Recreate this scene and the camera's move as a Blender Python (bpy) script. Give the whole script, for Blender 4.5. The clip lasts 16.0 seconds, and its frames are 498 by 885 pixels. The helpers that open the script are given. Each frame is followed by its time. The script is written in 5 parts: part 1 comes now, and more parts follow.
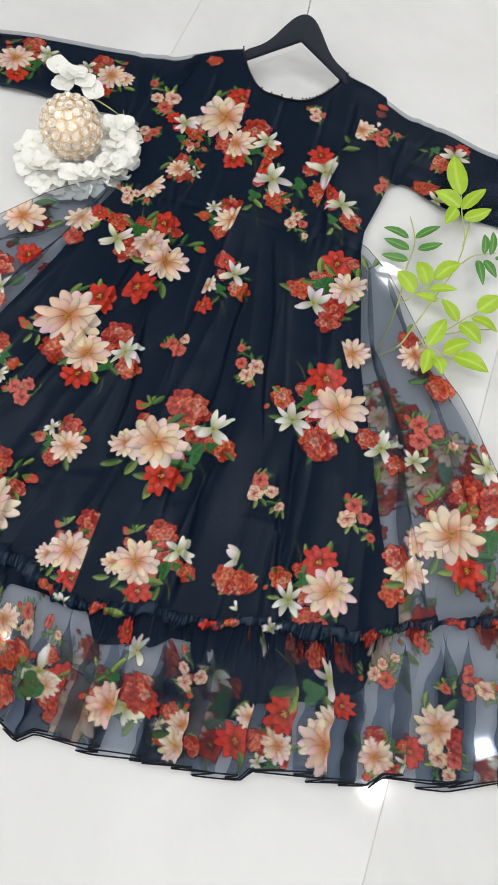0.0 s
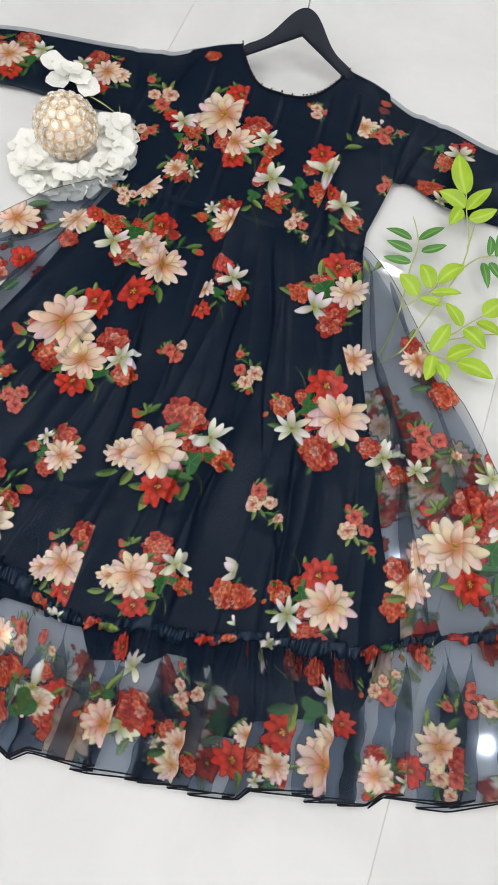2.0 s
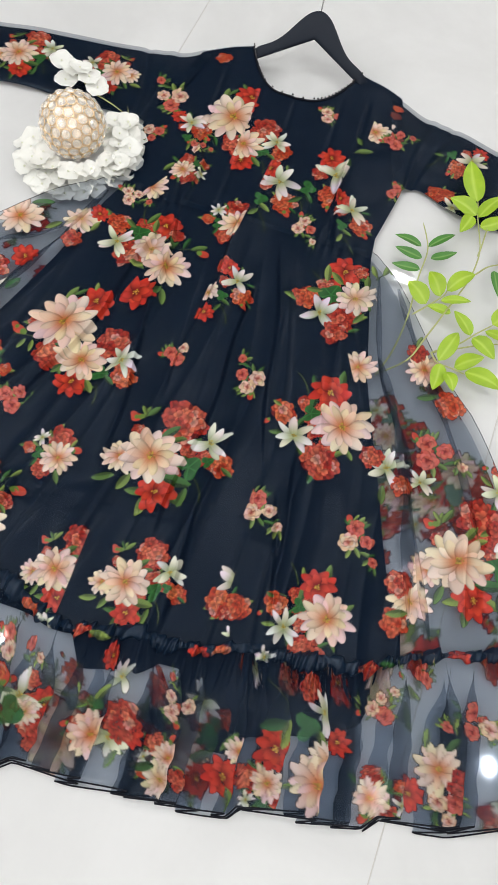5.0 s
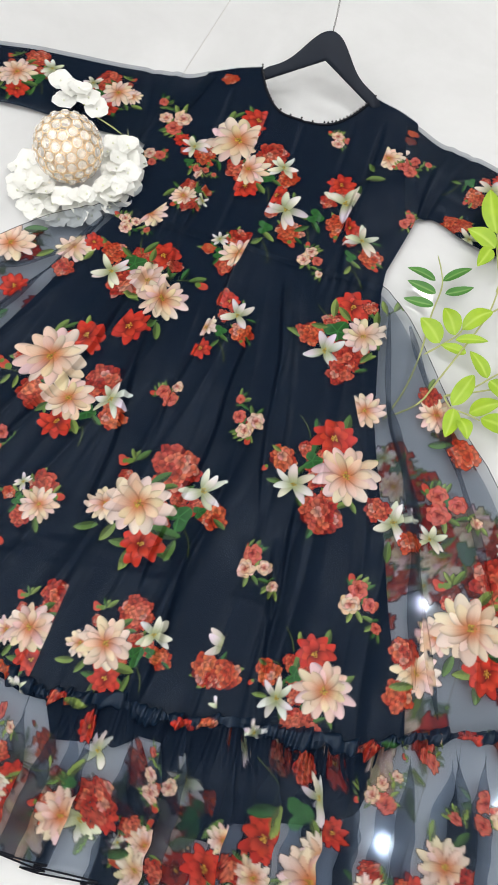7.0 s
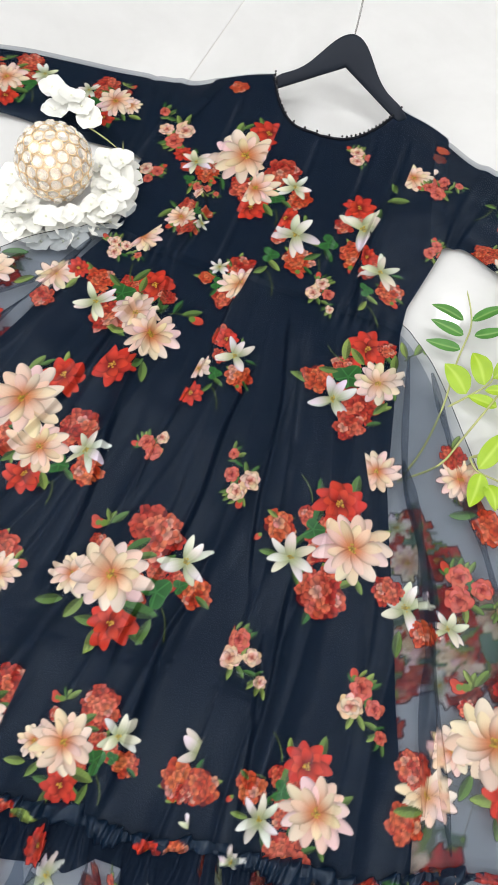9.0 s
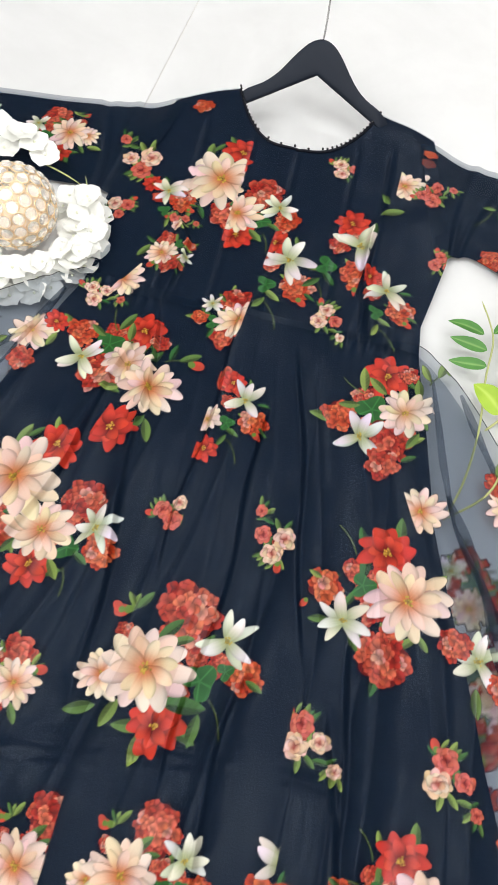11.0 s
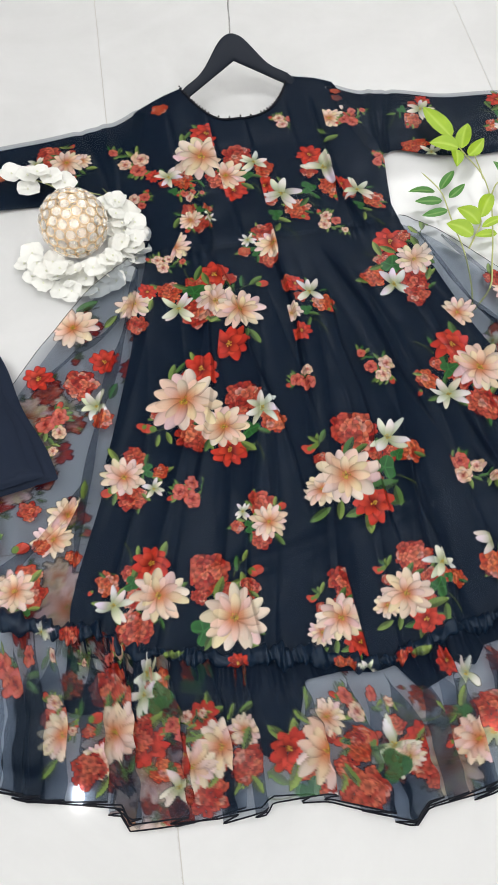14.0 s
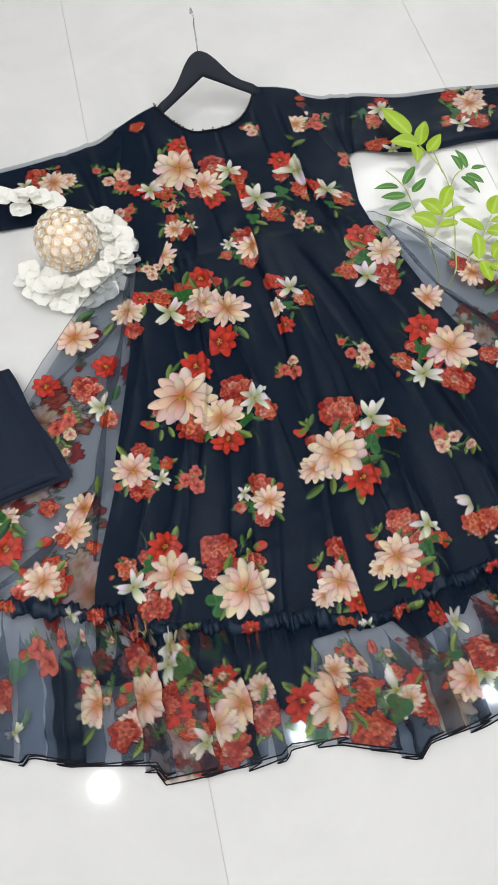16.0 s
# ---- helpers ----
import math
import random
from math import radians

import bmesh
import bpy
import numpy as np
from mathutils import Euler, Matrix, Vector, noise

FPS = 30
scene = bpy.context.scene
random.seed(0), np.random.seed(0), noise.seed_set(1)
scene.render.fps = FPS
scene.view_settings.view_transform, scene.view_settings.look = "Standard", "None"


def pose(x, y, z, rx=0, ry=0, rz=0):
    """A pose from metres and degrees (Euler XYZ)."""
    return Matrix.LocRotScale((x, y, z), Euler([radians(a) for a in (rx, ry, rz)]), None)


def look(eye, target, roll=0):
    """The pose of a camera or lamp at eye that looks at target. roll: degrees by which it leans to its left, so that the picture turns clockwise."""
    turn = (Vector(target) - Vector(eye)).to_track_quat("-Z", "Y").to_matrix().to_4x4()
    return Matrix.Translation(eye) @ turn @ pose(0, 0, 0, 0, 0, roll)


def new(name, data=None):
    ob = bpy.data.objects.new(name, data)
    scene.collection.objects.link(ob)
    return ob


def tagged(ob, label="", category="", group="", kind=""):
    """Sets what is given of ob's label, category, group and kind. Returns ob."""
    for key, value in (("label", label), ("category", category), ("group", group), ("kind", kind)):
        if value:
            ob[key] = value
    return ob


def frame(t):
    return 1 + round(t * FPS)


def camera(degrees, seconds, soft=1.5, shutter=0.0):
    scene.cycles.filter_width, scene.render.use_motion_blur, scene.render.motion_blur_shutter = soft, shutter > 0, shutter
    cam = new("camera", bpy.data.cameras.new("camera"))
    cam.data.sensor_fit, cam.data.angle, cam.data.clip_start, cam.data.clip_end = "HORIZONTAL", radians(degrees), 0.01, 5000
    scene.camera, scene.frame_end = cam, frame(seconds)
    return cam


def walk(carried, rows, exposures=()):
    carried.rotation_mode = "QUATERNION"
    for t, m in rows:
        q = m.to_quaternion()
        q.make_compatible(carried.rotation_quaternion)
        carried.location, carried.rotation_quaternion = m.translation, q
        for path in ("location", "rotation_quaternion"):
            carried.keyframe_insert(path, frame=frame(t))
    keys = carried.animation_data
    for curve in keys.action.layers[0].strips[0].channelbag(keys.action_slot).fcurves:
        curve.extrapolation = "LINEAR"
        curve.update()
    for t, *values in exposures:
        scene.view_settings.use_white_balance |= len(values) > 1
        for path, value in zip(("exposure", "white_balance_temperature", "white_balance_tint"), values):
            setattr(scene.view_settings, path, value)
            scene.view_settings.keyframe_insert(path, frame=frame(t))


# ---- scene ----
cam = camera(39.2, 16.0, soft=1.0)
METRES, EYE, TILT, LEAN, TURN = 1.6, 1.5, -50.0, 0.0, 0.0
PATH = [
    (0, (0.239, 0.172, 1.064), (0.08, 0.905, -0.79), 4.3),
    (0.5, (0.239, 0.191, 1.059), (0.08, 0.912, -0.8), 4.1),
    (1, (0.244, 0.198, 1.051), (0.084, 0.915, -0.809), 3.9),
    (1.5, (0.24, 0.204, 1.047), (0.086, 0.915, -0.816), 4.3),
    (2, (0.237, 0.212, 1.052), (0.075, 0.915, -0.814), 3.6),
    (2.5, (0.233, 0.215, 1.051), (0.07, 0.915, -0.815), 3.8),
    (3, (0.233, 0.218, 1.046), (0.064, 0.916, -0.821), 3.5),
    (3.5, (0.235, 0.214, 1.045), (0.064, 0.918, -0.819), 3.7),
    (6, (0.254, 0.239, 1.001), (0.034, 0.977, -0.845), 2.1),
    (6.5, (0.255, 0.262, 0.988), (0.019, 1.007, -0.853), 1.5),
    (7, (0.252, 0.302, 0.97), (0.005, 1.044, -0.871), 1.0),
    (7.5, (0.262, 0.34, 0.946), (-0.007, 1.077, -0.894), -0.3),
    (8, (0.267, 0.366, 0.92), (-0.018, 1.099, -0.919), -1.1),
    (8.5, (0.27, 0.39, 0.891), (-0.039, 1.117, -0.947), -2.2),
    (9, (0.25, 0.433, 0.874), (-0.069, 1.159, -0.962), -2.3),
    (9.2, (0.237, 0.449, 0.866), (-0.082, 1.191, -0.964), -1.7),
    (11.3, (0.135, 0.49, 0.81), (-0.032, 1.295, -1.013), -2.1),
    (11.5, (0.141, 0.454, 0.821), (-0.042, 1.278, -0.991), -6.0),
    (12, (0.071, 0.383, 0.867), (-0.049, 1.224, -0.944), -5.1),
    (12.5, (0.0, 0.331, 0.892), (-0.038, 1.179, -0.919), -4.0),
    (13, (-0.118, 0.283, 0.934), (-0.05, 1.124, -0.879), -2.3),
    (13.5, (-0.192, 0.224, 0.967), (-0.018, 1.049, -0.846), 1.8),
    (14, (-0.238, 0.179, 1.003), (-0.039, 1.004, -0.808), 1.3),
    (14.5, (-0.253, 0.151, 1.047), (-0.042, 0.972, -0.765), -0.3),
    (15, (-0.272, 0.138, 1.075), (-0.045, 0.958, -0.735), -0.0),
    (15.5, (-0.27, 0.135, 1.091), (-0.046, 0.949, -0.722), -0.7),
    (16, (-0.265, 0.132, 1.088), (-0.035, 0.935, -0.729), -0.7),
]
walk(cam, [(t, look(eye, target, roll)) for t, eye, target, roll in PATH],
     exposures=[(0, 0.02), (3.5, 0.03), (6, 0.10), (7.5, 0.24), (9.2, 0.36), (11.5, 0.46), (12.5, 0.37), (13.5, 0.2), (14.5, 0.04), (16, 0.0)])

# ---- light ----
world = bpy.data.worlds.new("world")
scene.world = world
world.use_nodes = True
world.node_tree.nodes["Background"].inputs[0].default_value = (1.0, 0.98, 0.95, 1)
world.node_tree.nodes["Background"].inputs[1].default_value = 0.05
CEILING = 2.7
LAMP_WATTS = 5.6
PANEL_WATTS = 18.5


# ---- helpers of this scene ----
def clamp(a, lo=0.0, hi=1.0):
    return np.minimum(np.maximum(a, lo), hi)


def smooth(a, lo, hi):
    k = clamp((a - lo) / (hi - lo))
    return k * k * (3 - 2 * k)


def thing(name, label, category, group="", kind="", at=(0, 0, 0)):
    ob = new(name)
    ob.location = at
    return tagged(ob, label, category, group, kind)


def placed(ob):
    """Where an object stands, through its parents."""
    own = ob.matrix_parent_inverse @ ob.matrix_basis
    return placed(ob.parent) @ own if ob.parent else ob.matrix_basis.copy()


def adopt(ob, parent):
    ob.parent = parent
    ob.matrix_parent_inverse = placed(parent).inverted()


def link_mesh(name, mesh, material, parent=None, label="", flat=False):
    ob = new(name, mesh)
    mesh.materials.append(material)
    if not flat:
        mesh.polygons.foreach_set("use_smooth", np.ones(len(mesh.polygons), bool))
    if parent is not None:
        adopt(ob, parent)
    if label:
        tagged(ob, label)
    return ob


def part(name, bm, material, parent=None, label="", flat=False):
    mesh = bpy.data.meshes.new(name)
    bm.to_mesh(mesh)
    bm.free()
    return link_mesh(name, mesh, material, parent, label, flat)


def grid_mesh(name, x, y, z, material, parent, label="", colour=None, cover=None, keep=None, loop=False):
    """A sheet over a grid of points, with its printed colour and cover at each point."""
    n, m = x.shape
    mesh = bpy.data.meshes.new(name)
    co = np.stack([x, y, z], -1).reshape(-1, 3)
    ids = np.arange(n * m).reshape(n, m)
    if loop:
        ids = np.concatenate([ids, ids[:1]], 0)
    quads = np.stack([ids[:-1, :-1], ids[1:, :-1], ids[1:, 1:], ids[:-1, 1:]], -1).reshape(-1, 4)
    if keep is not None:
        quads = quads[keep.reshape(-1)[quads].all(1)]
    mesh.vertices.add(len(co))
    mesh.vertices.foreach_set("co", co.ravel())
    mesh.loops.add(quads.size)
    mesh.loops.foreach_set("vertex_index", quads.ravel().astype(np.int32))
    mesh.polygons.add(len(quads))
    mesh.polygons.foreach_set("loop_start", np.arange(0, quads.size, 4, dtype=np.int32))
    mesh.update(calc_edges=True)
    if colour is not None:
        a = mesh.attributes.new("print_colour", "FLOAT_COLOR", "POINT")
        rgba = np.ones((len(co), 4))
        rgba[:, :3] = colour.reshape(-1, 3)
        rgba[:, 3] = cover.reshape(-1)
        a.data.foreach_set("color", rgba.ravel())
    return link_mesh(name, mesh, material, parent, label)


def tube(points, radius, sides=6, taper=1.0):
    """A closed round bar along a line of points, as arrays for grid_mesh."""
    p = np.array(points, float)
    d = np.gradient(p, axis=0)
    d /= np.linalg.norm(d, axis=1, keepdims=True) + 1e-12
    ref = np.where(np.abs(d[:, 2:3]) > 0.9, np.array([[1.0, 0, 0]]), np.array([[0, 0, 1.0]]))
    a = np.cross(d, ref)
    a /= np.linalg.norm(a, axis=1, keepdims=True) + 1e-12
    b = np.cross(d, a)
    r = np.linspace(radius, radius * taper, len(p))
    r[0] *= 0.3
    r[-1] *= 0.3
    ang = np.arange(sides) * 2 * np.pi / sides
    q = p[None] + r[None, :, None] * (np.cos(ang)[:, None, None] * a[None] + np.sin(ang)[:, None, None] * b[None])
    return q[..., 0], q[..., 1], q[..., 2]


def spline(points, count):
    """A smooth line through a few points."""
    p = np.array(points, float)
    p = np.concatenate([2 * p[:1] - p[1:2], p, 2 * p[-1:] - p[-2:-1]])
    t = np.linspace(0, len(p) - 3 - 1e-6, count)
    i = t.astype(int)
    f = (t - i)[:, None]
    a, b, c, d = p[i], p[i + 1], p[i + 2], p[i + 3]
    return 0.5 * (2 * b + (c - a) * f + (2 * a - 5 * b + 4 * c - d) * f ** 2 + (3 * b - a - 3 * c + d) * f ** 3)


def waves(x, y, seed, scale, count=7):
    """Soft random relief, about -1 to 1."""
    r = np.random.RandomState(seed)
    out = np.zeros_like(x)
    for k in range(count):
        a, f = r.uniform(0, 6.28), scale * r.uniform(0.6, 1.8)
        out += np.sin((x * np.cos(a) + y * np.sin(a)) * f + r.uniform(0, 6.28))
    return out / count ** 0.5 / 1.4


# ---- materials ----
def material(name):
    m = bpy.data.materials.new(name)
    m.use_nodes = True
    nt = m.node_tree
    return m, nt, nt.nodes["Principled BSDF"], nt.nodes["Material Output"]


def node(nt, kind, **settings):
    n = nt.nodes.new(kind)
    for key, value in settings.items():
        n.inputs[key].default_value = value
    return n


def speckled(name, low, high, scale, rough=0.5, bump=0.0, bump_scale=200.0, metal=0.0, sheen=0.0, clear=0.0, gloss=0.5):
    """A surface whose colour wanders between two tones at two scales, with fine relief."""
    m, nt, b, _ = material(name)
    at = node(nt, "ShaderNodeTexCoord")
    big = node(nt, "ShaderNodeTexNoise", Scale=scale, Detail=5.0, Roughness=0.65)
    ramp = nt.nodes.new("ShaderNodeMix")
    ramp.data_type = "RGBA"
    ramp.inputs[6].default_value = (*low, 1)
    ramp.inputs[7].default_value = (*high, 1)
    nt.links.new(at.outputs["Object"], big.inputs["Vector"])
    nt.links.new(big.outputs[0], ramp.inputs[0])
    nt.links.new(ramp.outputs[2], b.inputs["Base Color"])
    b.inputs["Roughness"].default_value = rough
    b.inputs["Metallic"].default_value = metal
    b.inputs["Specular IOR Level"].default_value = gloss
    b.inputs["Sheen Weight"].default_value = sheen
    b.inputs["Coat Weight"].default_value = clear
    if bump:
        fine = node(nt, "ShaderNodeTexNoise", Scale=bump_scale, Detail=3.0)
        bp = node(nt, "ShaderNodeBump", Strength=bump, Distance=0.002)
        nt.links.new(at.outputs["Object"], fine.inputs["Vector"])
        nt.links.new(fine.outputs[0], bp.inputs["Height"])
        nt.links.new(bp.outputs[0], b.inputs["Normal"])
    return m


def printed_cloth(name):
    """Thin woven chiffon: the print lies in the points' colour, the cover in its alpha."""
    m, nt, b, out = material(name)
    a = nt.nodes.new("ShaderNodeAttribute")
    a.attribute_name = "print_colour"
    at = node(nt, "ShaderNodeTexCoord")
    grain = node(nt, "ShaderNodeTexNoise", Scale=900.0, Detail=2.0)
    tone = nt.nodes.new("ShaderNodeMix")
    tone.data_type, tone.blend_type = "RGBA", "MULTIPLY"
    tone.inputs[0].default_value = 0.12
    nt.links.new(at.outputs["Object"], grain.inputs["Vector"])
    nt.links.new(a.outputs["Color"], tone.inputs[6])
    nt.links.new(grain.outputs[0], tone.inputs[7])
    nt.links.new(tone.outputs[2], b.inputs["Base Color"])
    b.inputs["Roughness"].default_value = 0.28
    b.inputs["Specular IOR Level"].default_value = 0.30
    b.inputs["Specular Tint"].default_value = (0.78, 0.90, 1.0, 1)
    b.inputs["Sheen Weight"].default_value = 0.0
    b.inputs["Sheen Roughness"].default_value = 0.4
    wrinkle = node(nt, "ShaderNodeTexNoise", Scale=34.0, Detail=3.0, Roughness=0.5)
    bp = node(nt, "ShaderNodeBump", Strength=0.34, Distance=0.004)
    drawn = nt.nodes.new("ShaderNodeMapping")
    drawn.inputs["Scale"].default_value = (1.0, 0.32, 1.0)
    nt.links.new(at.outputs["Object"], drawn.inputs["Vector"])
    nt.links.new(drawn.outputs[0], wrinkle.inputs["Vector"])
    nt.links.new(wrinkle.outputs[0], bp.inputs["Height"])
    nt.links.new(bp.outputs[0], b.inputs["Normal"])
    clear = nt.nodes.new("ShaderNodeBsdfTransparent")
    clear.inputs[0].default_value = (0.93, 0.96, 1.0, 1)
    mix = nt.nodes.new("ShaderNodeMixShader")
    nt.links.new(a.outputs["Alpha"], mix.inputs[0])
    dye = nt.nodes.new("ShaderNodeGamma")
    dye.inputs[1].default_value = 0.45
    ink = nt.nodes.new("ShaderNodeMapRange")
    ink.inputs[1].default_value, ink.inputs[2].default_value = 0.02, 0.25
    value = nt.nodes.new("ShaderNodeSeparateColor")
    tint = nt.nodes.new("ShaderNodeMix")
    tint.data_type = "RGBA"
    tint.inputs[6].default_value = (0.93, 0.96, 1.0, 1)
    nt.links.new(a.outputs["Color"], dye.inputs[0])
    nt.links.new(a.outputs["Color"], value.inputs[0])
    nt.links.new(value.outputs[0], ink.inputs[0])
    nt.links.new(ink.outputs[0], tint.inputs[0])
    nt.links.new(dye.outputs[0], tint.inputs[7])
    nt.links.new(tint.outputs[2], clear.inputs[0])
    glow = nt.nodes.new("ShaderNodeBsdfTranslucent")
    both = nt.nodes.new("ShaderNodeMixShader")
    both.inputs[0].default_value = 0.20
    nt.links.new(tone.outputs[2], glow.inputs[0])
    nt.links.new(b.outputs[0], both.inputs[1])
    nt.links.new(glow.outputs[0], both.inputs[2])
    nt.links.new(clear.outputs[0], mix.inputs[1])
    nt.links.new(both.outputs[0], mix.inputs[2])
    nt.links.new(mix.outputs[0], out.inputs["Surface"])
    return m


CHIFFON = printed_cloth("printed_chiffon")
LINING = speckled("black_lining", (0.003, 0.008, 0.019), (0.005, 0.011, 0.025), 30, 0.7, 0.2, 400, gloss=0.12)
PIPING = speckled("black_piping", (0.005, 0.006, 0.011), (0.009, 0.010, 0.016), 60, 0.55, gloss=0.12)
TROUSER = speckled("navy_crepe", (0.006, 0.012, 0.027), (0.011, 0.018, 0.038), 18, 0.6, 0.25, 500, gloss=0.15)
HANGER = speckled("black_plastic", (0.006, 0.010, 0.019), (0.010, 0.015, 0.027), 25, 0.45, 0.1, 500, gloss=0.22)
STEEL = speckled("chromed_wire", (0.55, 0.55, 0.56), (0.7, 0.7, 0.7), 40, 0.18, metal=1.0)
GOLD = speckled("gold_wire", (0.82, 0.62, 0.40), (0.92, 0.76, 0.55), 40, 0.42, metal=1.0)
BEAD = speckled("black_bead", (0.004, 0.004, 0.006), (0.012, 0.012, 0.016), 40, 0.06, clear=1.0)
PETAL = speckled("white_petal_silk", (0.90, 0.90, 0.86), (0.95, 0.95, 0.92), 40, 0.6, 0.10, 150)
petal_tree = PETAL.node_tree
thin = petal_tree.nodes.new("ShaderNodeBsdfTranslucent")
thin.inputs[0].default_value = (0.92, 0.93, 0.84, 1)
petal_mix = petal_tree.nodes.new("ShaderNodeMixShader")
petal_mix.inputs[0].default_value = 0.20
petal_tree.links.new(petal_tree.nodes["Principled BSDF"].outputs[0], petal_mix.inputs[1])
petal_tree.links.new(thin.outputs[0], petal_mix.inputs[2])
petal_tree.links.new(petal_mix.outputs[0], petal_tree.nodes["Material Output"].inputs["Surface"])
PETAL_EYE = speckled("pale_green_silk", (0.78, 0.80, 0.62), (0.86, 0.86, 0.72), 60, 0.6)
STEM = speckled("pale_green_stem", (0.35, 0.40, 0.12), (0.50, 0.50, 0.22), 60, 0.5, 0.2, 300)
WALL = speckled("white_wall_paint", (0.78, 0.77, 0.75), (0.84, 0.83, 0.81), 2.0, 0.7, 0.1, 60)
CEIL = speckled("white_ceiling_paint", (0.80, 0.80, 0.79), (0.86, 0.86, 0.85), 1.5, 0.8)
GROUT = speckled("grey_grout", (0.50, 0.48, 0.45), (0.60, 0.58, 0.55), 40, 0.8, 0.3, 300)
TRIM = speckled("white_lamp_rim", (0.75, 0.75, 0.74), (0.82, 0.82, 0.81), 20, 0.4)


def tile_material():
    m, nt, b, _ = material("polished_porcelain")
    at = node(nt, "ShaderNodeTexCoord")
    info = nt.nodes.new("ShaderNodeObjectInfo")
    warp = node(nt, "ShaderNodeTexNoise", Scale=2.2, Detail=6.0, Roughness=0.6, Distortion=1.5)
    fine = node(nt, "ShaderNodeTexNoise", Scale=14.0, Detail=6.0, Roughness=0.7)
    add = nt.nodes.new("ShaderNodeVectorMath")
    mul = nt.nodes.new("ShaderNodeMath")
    mul.operation = "MULTIPLY"
    mul.inputs[1].default_value = 40.0
    nt.links.new(info.outputs["Random"], mul.inputs[0])
    nt.links.new(at.outputs["Object"], add.inputs[0])
    nt.links.new(mul.outputs[0], add.inputs[1])
    nt.links.new(add.outputs[0], warp.inputs["Vector"])
    nt.links.new(add.outputs[0], fine.inputs["Vector"])
    one = nt.nodes.new("ShaderNodeValToRGB")
    one.color_ramp.elements[0].position, one.color_ramp.elements[0].color = 0.35, (0.645, 0.65, 0.65, 1)
    one.color_ramp.elements[1].position, one.color_ramp.elements[1].color = 0.65, (0.705, 0.71, 0.712, 1)
    tone = nt.nodes.new("ShaderNodeMix")
    tone.data_type, tone.blend_type = "RGBA", "MULTIPLY"
    tone.inputs[0].default_value = 0.06
    nt.links.new(warp.outputs[0], one.inputs[0])
    nt.links.new(one.outputs[0], tone.inputs[6])
    nt.links.new(fine.outputs[0], tone.inputs[7])
    nt.links.new(tone.outputs[2], b.inputs["Base Color"])
    b.inputs["Roughness"].default_value = 0.06
    b.inputs["Specular IOR Level"].default_value = 0.5
    wave = node(nt, "ShaderNodeTexNoise", Scale=5.0, Detail=1.0)
    bp = node(nt, "ShaderNodeBump", Strength=0.03, Distance=0.01)
    nt.links.new(at.outputs["Object"], wave.inputs["Vector"])
    nt.links.new(wave.outputs[0], bp.inputs["Height"])
    nt.links.new(bp.outputs[0], b.inputs["Normal"])
    return m


def leaf_material(name, low, high, rib):
    m, nt, b, _ = material(name)
    at = node(nt, "ShaderNodeTexCoord")
    a = nt.nodes.new("ShaderNodeAttribute")
    a.attribute_name = "vein"
    noise_n = node(nt, "ShaderNodeTexNoise", Scale=45.0, Detail=4.0)
    tone = nt.nodes.new("ShaderNodeMix")
    tone.data_type = "RGBA"
    tone.inputs[6].default_value, tone.inputs[7].default_value = (*low, 1), (*high, 1)
    vein = nt.nodes.new("ShaderNodeMix")
    vein.data_type = "RGBA"
    vein.inputs[7].default_value = (*rib, 1)
    nt.links.new(at.outputs["Object"], noise_n.inputs["Vector"])
    nt.links.new(noise_n.outputs[0], tone.inputs[0])
    nt.links.new(tone.outputs[2], vein.inputs[6])
    nt.links.new(a.outputs["Fac"], vein.inputs[0])
    nt.links.new(vein.outputs[2], b.inputs["Base Color"])
    b.inputs["Roughness"].default_value = 0.45
    b.inputs["Subsurface Weight"].default_value = 0.0
    return m


def crystal_material():
    m, nt, b, _ = material("faceted_crystal")
    b.inputs["Base Color"].default_value = (0.98, 0.94, 0.88, 1)
    b.inputs["Transmission Weight"].default_value = 0.80
    b.inputs["Roughness"].default_value = 0.10
    b.inputs["IOR"].default_value = 1.5
    return m


TILE = tile_material()
LEAF_BRIGHT = leaf_material("lime_leaf", (0.20, 0.36, 0.008), (0.38, 0.54, 0.022), (0.44, 0.58, 0.08))
LEAF_DARK = leaf_material("green_leaf", (0.028, 0.14, 0.015), (0.075, 0.25, 0.03), (0.20, 0.36, 0.10))
CRYSTAL = crystal_material()
GLOW = bpy.data.materials.new("lamp_diffuser")
GLOW.use_nodes = True
GLOW.node_tree.nodes["Principled BSDF"].inputs["Emission Color"].default_value = (1, 0.97, 0.93, 1)
GLOW.node_tree.nodes["Principled BSDF"].inputs["Emission Strength"].default_value = 4.0
PANEL_GLOW = GLOW.copy()
PANEL_GLOW.name = "panel_diffuser"
PANEL_GLOW.node_tree.nodes["Principled BSDF"].inputs["Emission Strength"].default_value = 0.9


# ---- floor, walls, ceiling ----
def slab(x0, y0, z0, x1, y1, z1, bevel=0.0):
    bm = bmesh.new()
    bmesh.ops.create_cube(bm, size=1, matrix=Matrix.LocRotScale(((x0 + x1) / 2, (y0 + y1) / 2, (z0 + z1) / 2), None, (x1 - x0, y1 - y0, z1 - z0)))
    if bevel:
        bmesh.ops.bevel(bm, geom=bm.edges[:], offset=bevel, segments=2, affect="EDGES")
    return bm


